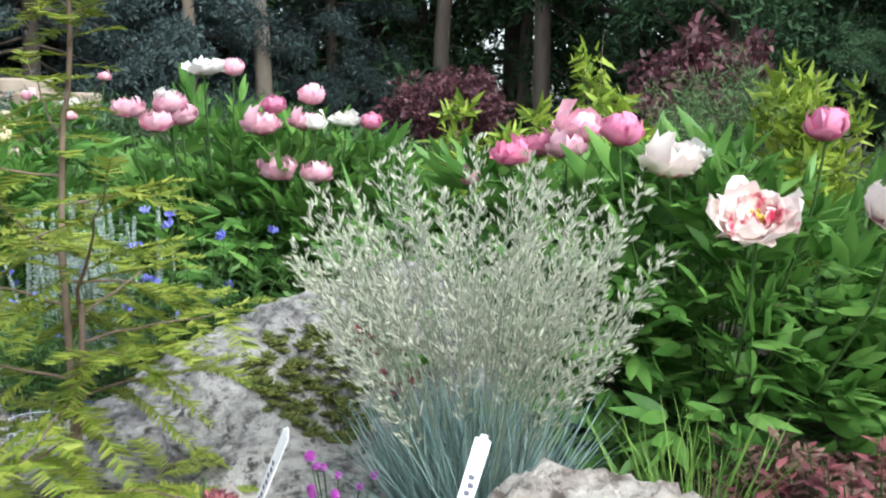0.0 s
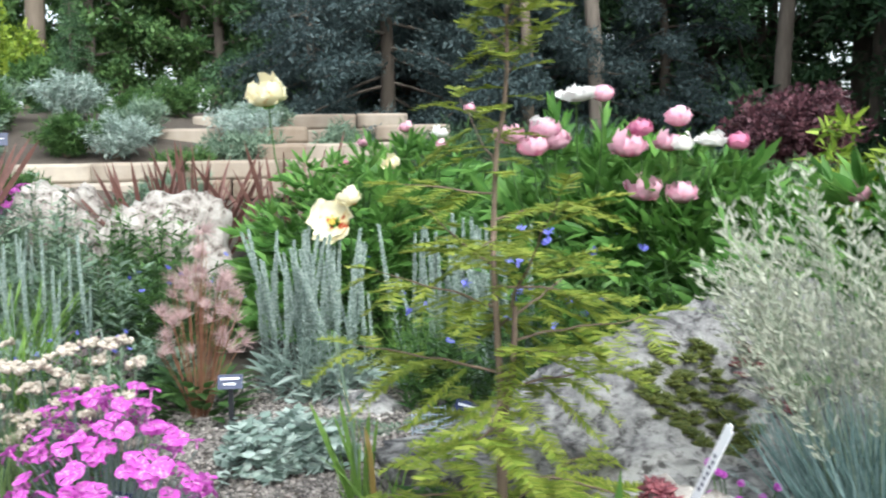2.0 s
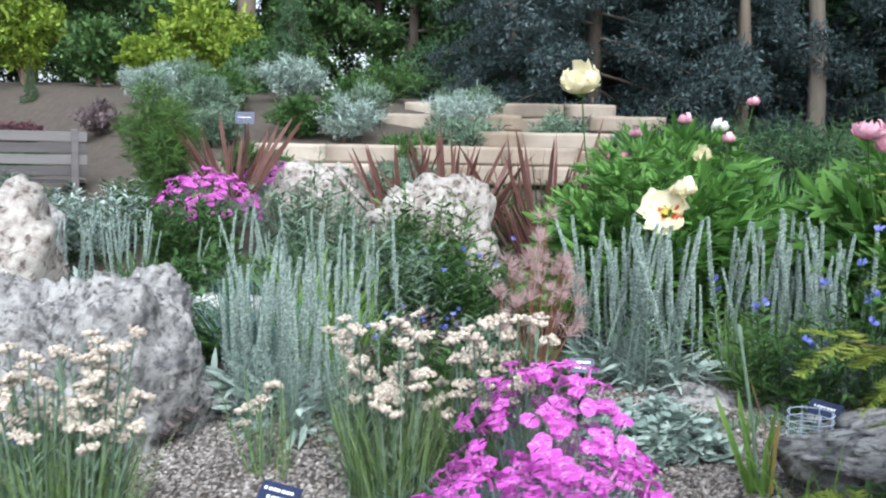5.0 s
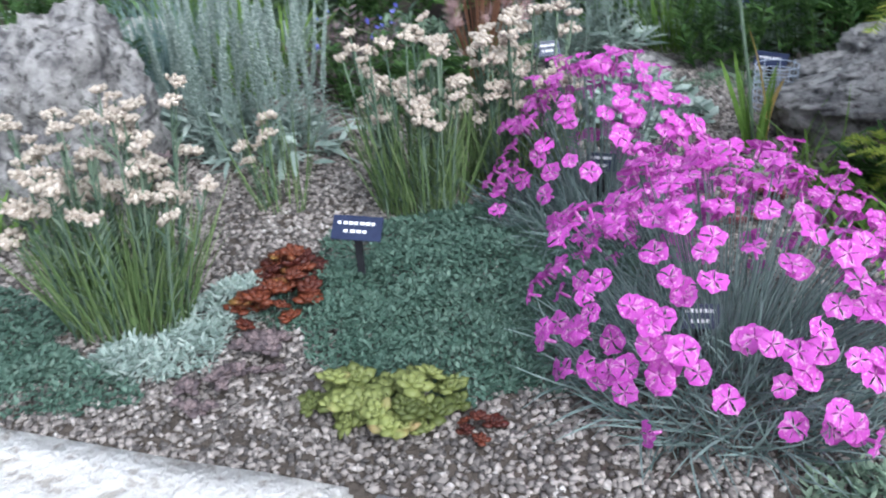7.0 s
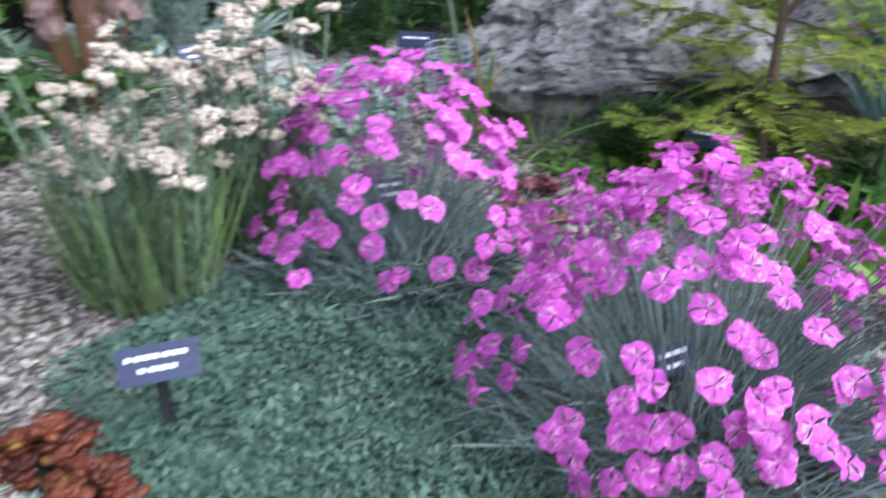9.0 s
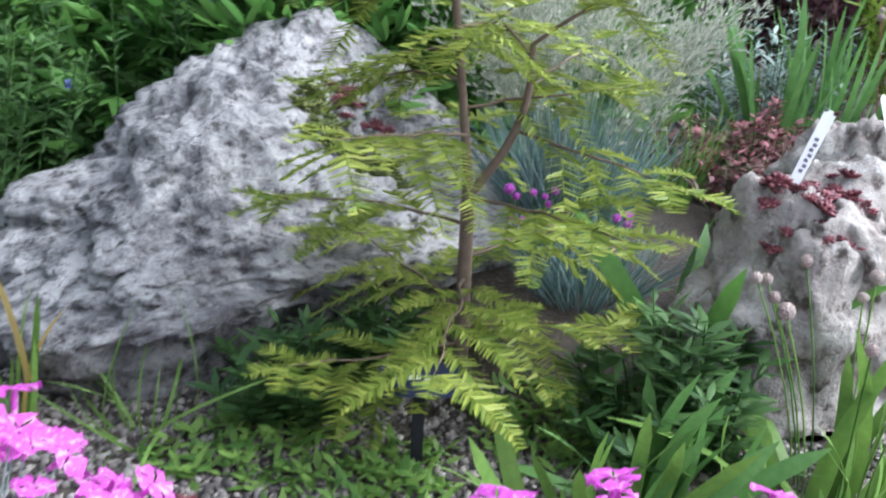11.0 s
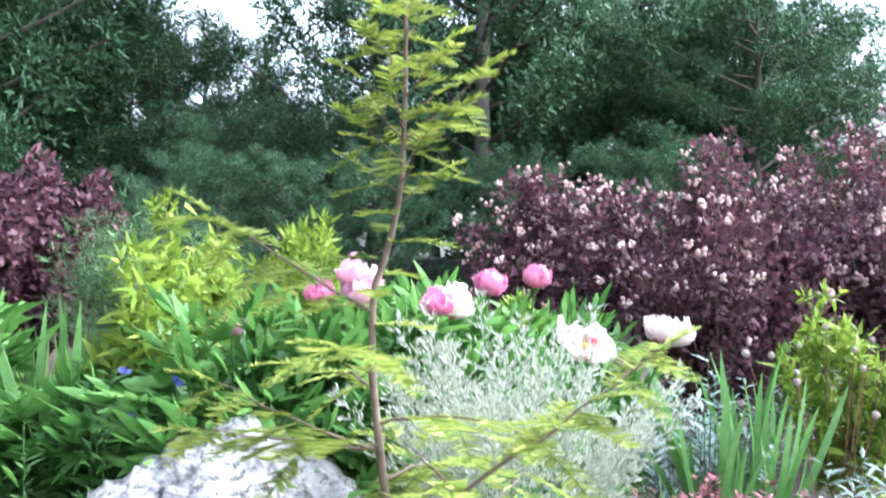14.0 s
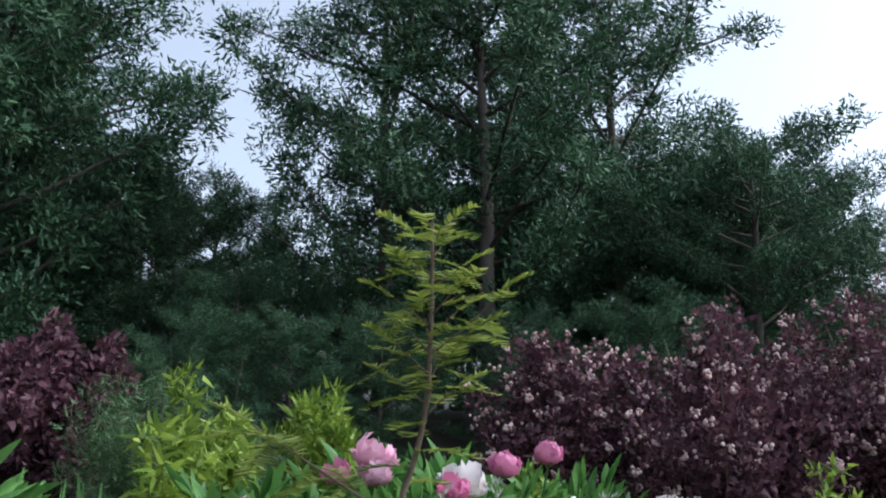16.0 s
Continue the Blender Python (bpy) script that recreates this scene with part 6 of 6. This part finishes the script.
def rosette(n, rad, wid, rise, fat=0.35, spoon=False):
    """A succulent rosette: fleshy spoon leaves in a spiral."""
    k = np.arange(n)
    a = k * 2.39996
    q = (k + 1) / n
    D = np.stack([np.cos(a) * (0.15 + q), np.sin(a) * (0.15 + q), rise * (1.25 - q)], 1)
    L = rad * (0.35 + 0.65 * q)
    T = (ICO1[0] * [0.5, fat * 0.5, 0.5] + [0, 0, 0.42], ICO1[1])
    w = 0.62 + 0.62 * T[0][:, 2] if spoon else 1.25 - 0.75 * T[0][:, 2]
    T = (T[0] * np.stack([w, np.ones(len(T[0])), np.ones(len(T[0]))], 1), T[1])   # spoon-shaped, or broad below with a pointed tip
    return scatter(T, frames_of(np.zeros((n, 3)), D, 0.0, np.stack([L * wid, L * wid, L], 1)))


ROS = [rosette(13, 0.031, 0.78, 0.85, 0.42, True), rosette(18, 0.026, 0.58, 0.8, 0.4), rosette(24, 0.036, 0.50, 0.9, 0.4)]


def succulent(name, spots, rad, n, seed, leafm, label, ros=0, h=0.05, size=1.0, zoff=None):
    r = np.random.default_rng(seed)
    cx, cy = spots[0]
    z = float(ground_z(cx, cy)) if zoff is None else zoff
    root = thing(name, cx, cy, z, label, "succulent")
    for i in range(n):
        sx, sy = spots[i % len(spots)]
        a, q = r.uniform(0, 6.28), np.sqrt(r.uniform(0, 1))
        hh = h * (1 - 0.8 * q * q) * r.uniform(0.5, 1.1)
        if i == 0:
            me = fast_mesh("rosette", *ROS[ros], False)
        part("rosette", me, M[leafm], root, "", pose(sx - cx + np.cos(a) * q * rad, sy - cy + np.sin(a) * q * rad, hh, float(r.normal(0, 16)), float(r.normal(0, 16)), float(r.uniform(0, 360))) @ Matrix.Scale(float(r.uniform(0.6, 1.15)) * size, 4))
    return root


succulent("red_stonecrop", [(-1.85, 1.13), (-1.78, 1.02), (-1.80, 0.96)], 0.062, 46, 3, "sed_red", "red and orange stonecrop rosettes on gravel", 0, 0.07, 1.35)
succulent("yellow_stonecrop", [(-1.47, 0.77), (-1.36, 0.83), (-1.37, 0.75)], 0.075, 40, 4, "sed_yel", "yellow-green stonecrop rosettes on gravel", 0, 0.06, 1.5)
succulent("dark_stonecrop", [(-1.72, 0.85)], 0.07, 14, 5, "sed_dark", "dusky grey-purple stonecrop on gravel", 0, 0.03, 1.0)
succulent("dark_stonecrop", [(-1.74, 0.71)], 0.07, 12, 6, "sed_dark", "dusky grey-purple stonecrop on gravel", 0, 0.03, 1.0)
succulent("red_stonecrop", [(-1.224, 0.804)], 0.035, 6, 7, "sed_red", "small dark red stonecrop", 0, 0.03, 0.9)
succulent("red_stonecrop", [(-1.06, 1.71), (-0.97, 1.83)], 0.09, 30, 8, "hen_red", "dark red stonecrop between the pinks", 0, 0.06, 1.0)

# ---- labels and tags ----
def plant_label(x, y, h, yaw, label, w=0.115, d=0.055, tilt=50, small=False):
    z = float(ground_z(x, y))
    root = thing("plant_label", x, y, z, label, "plant label", "plant labels")
    bm = bmesh.new()
    bmesh.ops.create_cube(bm, size=1)
    for v in bm.verts:
        v.co = Vector((v.co.x * 0.018, v.co.y * 0.006, v.co.z * (h + 0.05) + (h - 0.05) / 2))
    bmesh.ops.bevel(bm, geom=bm.edges[:], offset=0.0015, segments=2, affect="EDGES")
    me = bpy.data.meshes.new("stake"); bm.to_mesh(me); bm.free()
    part("stake", me, M["black"], root, "", pose(0, 0, 0, 0, 0, yaw))
    bm = bmesh.new()
    bmesh.ops.create_cube(bm, size=1)
    for v in bm.verts:
        v.co = Vector((v.co.x * w, v.co.y * d, v.co.z * 0.004))
    bmesh.ops.bevel(bm, geom=bm.edges[:], offset=0.0015, segments=2, affect="EDGES")
    me = bpy.data.meshes.new("plate"); bm.to_mesh(me); bm.free()
    pl = part("plate", me, M["navy"], root, "dark navy engraved plate", pose(0, 0, h, tilt, 0, yaw))
    for k, (yy, ww) in enumerate(((0.010, 0.78), (-0.008, 0.5)) if not small else ((0.004, 0.7),)):
        nw = 7 if k == 0 else 4
        xs = np.linspace(-ww * w / 2, ww * w / 2, nw + 1)
        for i in range(nw):
            L = (xs[i + 1] - xs[i]) * (0.82 if i % 3 else 0.62)
            V = np.array([[-L / 2, -.0035, 0], [L / 2, -.0035, 0], [L / 2, .0035, 0], [-L / 2, .0035, 0]]) + [xs[i] + L / 2, yy, 0.0032]
            part("lettering_bar", fast_mesh("lettering_bar", V, np.array([[0, 1, 2, 3]])), M["white"], pl)
    return root


plant_label(-1.685, 1.165, 0.14, 12, "navy plant label on a black stake in the mat")
plant_label(-0.60, 1.80, 0.15, -35, "navy plant label on a black stake behind the pinks", 0.12, 0.05, 55, True)
plant_label(-1.12, 2.83, 0.075, -15, "navy plant label beside the wire cage", 0.115, 0.05, 60, True)
plant_label(-1.74, 2.40, 0.19, 40, "dark plant label in front of the silver speedwell", 0.08, 0.05, 60)
plant_label(-2.62, 0.93, 0.12, 40, "dark plant label beside the boulder", 0.08, 0.05, 60)
plant_label(-0.938, 1.118, 0.11, 20, "dark plant label half hidden among the pinks", 0.07, 0.045, 60)
plant_label(-1.31, 1.67, 0.14, 10, "dark plant label half hidden among the pinks", 0.07, 0.045, 60)
plant_label(-6.634, 4.452, 0.48, 50, "dark sign on a post by the terrace", 0.16, 0.11, 70, True)


def tag(x, y, z, L, lean, label):
    root = thing("plant_tag", x, y, z, label, "plant tag", "white plant tags")
    bm = bmesh.new()
    bmesh.ops.create_cube(bm, size=1)
    for v in bm.verts:
        top = v.co.z > 0
        v.co = Vector((v.co.x * (0.021 if top else 0.017), v.co.y * 0.0016, (v.co.z + 0.5) * L))
    bmesh.ops.bevel(bm, geom=[e for e in bm.edges if abs(e.verts[0].co.y - e.verts[1].co.y) > 0.001], offset=0.006, segments=3, affect="EDGES")
    me = bpy.data.meshes.new("strip"); bm.to_mesh(me); bm.free()
    R = pose(0, 0, 0, lean[0], lean[1], lean[2])
    s = part("strip", me, M["white"], root, "white plastic strip", R)
    for k in range(7):
        V = np.array([[-.0035, -.0016, 0], [.0035, -.0016, 0], [.0035, -.0016, 0.006], [-.0035, -.0016, 0.006]]) + [0.002 * (k % 2), 0, L * 0.45 + k * 0.0095]
        part("lettering_bar", fast_mesh("lettering_bar", V, np.array([[0, 1, 2, 3]])), M["ink"], s)


tag(0.015, 1.637, 0.80, 0.205, (-15, 21, -50), "leaning white plastic plant tag stuck by the boulder")
tag(0.302, 1.556, 0.81, 0.205, (-28, 9, -8), "white plastic plant tag with faded writing on the boulder")

# ---- houseleeks and drying heads on the boulders ----
def top_of(name, x, y):
    """Height of the surface of that thing under (x, y)."""
    ob = bpy.data.objects[name]
    m = ob.matrix_basis.inverted()
    a = m @ Vector((x, y, 3.0))
    hit, p, nrm, i = ob.ray_cast(a, Vector((0, 0, -1)))
    return (ob.matrix_basis @ p).z if hit else None


bpy.context.view_layer.update()


def houseleeks(rock_name, cx, cy, rx, ry, n, seed, leafm, label, ros=2, size=1.0):
    r = np.random.default_rng(seed)
    z0 = top_of(rock_name, cx, cy) or 0.6
    root = thing("houseleeks", cx, cy, z0 - 0.01, label, "succulent", "houseleeks")
    me = fast_mesh("rosette", *ROS[ros], False)
    for i in range(n):
        a, q = r.uniform(0, 6.28), np.sqrt(r.uniform(0, 1))
        x, y = cx + np.cos(a) * q * rx, cy + np.sin(a) * q * ry
        z = top_of(rock_name, x, y)
        if z is None:
            continue
        part("rosette", me, M[leafm], root, "", pose(x - cx, y - cy, z - z0 + 0.012, float(r.normal(8, 14)), float(r.normal(0, 14)), float(r.uniform(0, 360))) @ Matrix.Scale(float(r.uniform(0.55, 1.15)) * size, 4))


houseleeks("boulder", -0.25, 2.49, 0.14, 0.13, 120, 3, "hen_green", "green and russet houseleeks growing in the boulder's hollow")
houseleeks("boulder", -0.12, 2.64, 0.09, 0.07, 20, 4, "hen_red", "dark red houseleeks on the boulder")
houseleeks("boulder.002", 0.05, 1.58, 0.10, 0.08, 70, 5, "hen_red", "dark red houseleeks in the pale boulder's hollow", 1, 1.1)
houseleeks("boulder.001", 0.46, 1.52, 0.10, 0.07, 40, 6, "hen_red", "fine red houseleeks on the pale boulder", 1, 0.6)


def headed_stems(name, x, y, rx, h, n, seed, headm, stemm, label, hr=0.014, flat=1.0):
    """Thin stems with round heads."""
    r = np.random.default_rng(seed)
    z = float(ground_z(x, y))
    root = thing(name, x, y, z, label, "flowers")
    blob = scatter((ICO1[0] * 0.35, ICO1[1]), frames_of(ICO2[0] * 0.75, ICO2[0], 0, 1.0))
    me = fast_mesh("head", *blob, True)
    st = []
    for i in range(n):
        a, q = r.uniform(0, 6.28), np.sqrt(r.uniform(0, 1))
        e = np.array([np.cos(a) * q * rx, np.sin(a) * q * rx, h * r.uniform(0.65, 1.1)])
        t = np.linspace(0, 1, 5)[:, None]
        st.append(tube(e * np.concatenate([0.4 + 0.6 * t ** 1.6, 0.4 + 0.6 * t ** 1.6, t], 1), 0.0015, 4))
        part("head", me, M[headm], root, "", Matrix.Translation(Vector(e)) @ Matrix.Diagonal((hr, hr, hr * flat, 1)) @ Matrix.Scale(float(r.uniform(0.7, 1.15)), 4))
    part("stem_bundle", fast_mesh("stem_bundle", *join(*st)), M[stemm], root, kind="stuff")


headed_stems("allium_seedheads", -0.128, 1.376, 0.20, 0.33, 16, 3, "seedhead", "grass_green", "round fading allium heads on green stems", 0.011)
headed_stems("allium_seedheads", 0.76, 1.80, 0.15, 0.24, 24, 4, "seedhead", "rust", "round fading pink heads on thin stems", 0.009)
headed_stems("thrift_flowers", -0.04, 2.12, 0.07, 0.20, 12, 5, "purp_fl", "green", "mauve round flower heads at the fescue's foot", 0.010)
headed_stems("thrift_flowers", 0.02, 1.98, 0.06, 0.17, 7, 6, "purp_fl", "green", "few mauve round flower heads on stems", 0.010)
leafy("red_stonecrop_bush", 0.898, 2.162, 0.26, 0.2, 0.30, 70, 21, "hen_red", "bushy dark red stonecrop with green hints", 0.03, 0.014)
headed_stems("meadow_seedheads", 1.642, 2.172, 0.3, 0.72, 18, 7, "seedhead", "rust", "tall thin stems with brown seed heads", 0.012)

# ---- bench ----
bench = thing("garden_bench", -8.5, 3.05, float(ground_z(-8.5, 3.05)), "weathered grey slatted wooden bench", "bench")
bench.rotation_euler = (0, 0, radians(-112))


def board(name, L, D, H, m, parent, material):
    bm = bmesh.new()
    bmesh.ops.create_cube(bm, size=1)
    for v in bm.verts:
        v.co = Vector((v.co.x * L, v.co.y * D, v.co.z * H))
    bmesh.ops.bevel(bm, geom=bm.edges[:], offset=0.006, segments=2, affect="EDGES")
    me = bpy.data.meshes.new(name); bm.to_mesh(me); bm.free()
    return part(name, me, material, parent, "", m)


for i in range(4):
    board("seat_slat", 1.6, 0.095, 0.03, pose(0, -0.05 + i * 0.108, 0.44), bench, M["bench"])
for i in range(4):
    board("back_slat", 1.6, 0.028, 0.085, pose(0, 0.38 + i * 0.02, 0.53 + i * 0.098, -10), bench, M["bench"])
for sx in (-0.7, 0.7):
    board("leg", 0.06, 0.06, 0.46, pose(sx, -0.06, 0.21), bench, M["bench"])
    board("leg", 0.06, 0.06, 0.92, pose(sx, 0.40, 0.43, -6), bench, M["bench"])
    board("rail", 0.05, 0.46, 0.06, pose(sx, 0.16, 0.40), bench, M["bench"])

# ---- gravel ----
def pebbles(parent, n, seed, singles):
    r = np.random.default_rng(seed)
    x = r.uniform(-2.75, 0.9, n * 3); y = r.uniform(0.42, 3.3, n * 3)
    keep = (y > wall_y(x) - 0.03) & ((x + 0.6) ** 2 / 3.2 + (y - 1.6) ** 2 / 3.0 < 1.6) & ~((x > -0.35) & (y > 1.55))
    x, y = x[keep][:n], y[keep][:n]
    s = r.uniform(0.0045, 0.0100, len(x))
    z = ground_z(x, y) + s * r.uniform(0.0, 0.5, len(x))
    T = (np.array([[1, 0.1, 0], [-1, -0.1, 0.1], [0.1, 1, 0], [-0.1, -1, 0.1], [0.1, 0, 1], [0, 0.1, -1]]) * 1.15, np.array([[0, 2, 4], [2, 1, 4], [1, 3, 4], [3, 0, 4], [2, 0, 5], [1, 2, 5], [3, 1, 5], [0, 3, 5]]))
    Mx = frames_of(np.stack([x, y, z], 1), r.normal(0, 0.4, (len(x), 3)) + [0, 0, 1], r.uniform(0, 6, len(x)), np.stack([s * r.uniform(0.8, 1.5, len(x)), s * r.uniform(0.7, 1.1, len(x)), s * r.uniform(0.4, 0.8, len(x))], 1))
    me = fast_mesh("pebble", *T, False)
    near = np.where((x > -1.9) & (x < -1.1) & (y < 0.86))[0][:singles]
    for i in near:
        m = Matrix([list(row) for row in Mx[i]] + [[0, 0, 0, 1]])
        part("pebble", me, M["pebble_ob"], parent, "", m)
    rest = np.setdiff1d(np.arange(len(x)), near)
    part("gravel", fast_mesh("gravel", *scatter(T, Mx[rest])), M["pebble"], parent, "mixed tan and white gravel", kind="stuff")


pebbles(bpy.data.objects["ground"], 70000, 5, 280)

# ---- true size: the plan above is drawn at 1 : 1.1 ----
for ob in list(scene.objects):
    if ob.parent is None and ob.type in ("MESH", "EMPTY"):
        ob.matrix_basis = Matrix.Scale(1.1, 4) @ ob.matrix_basis
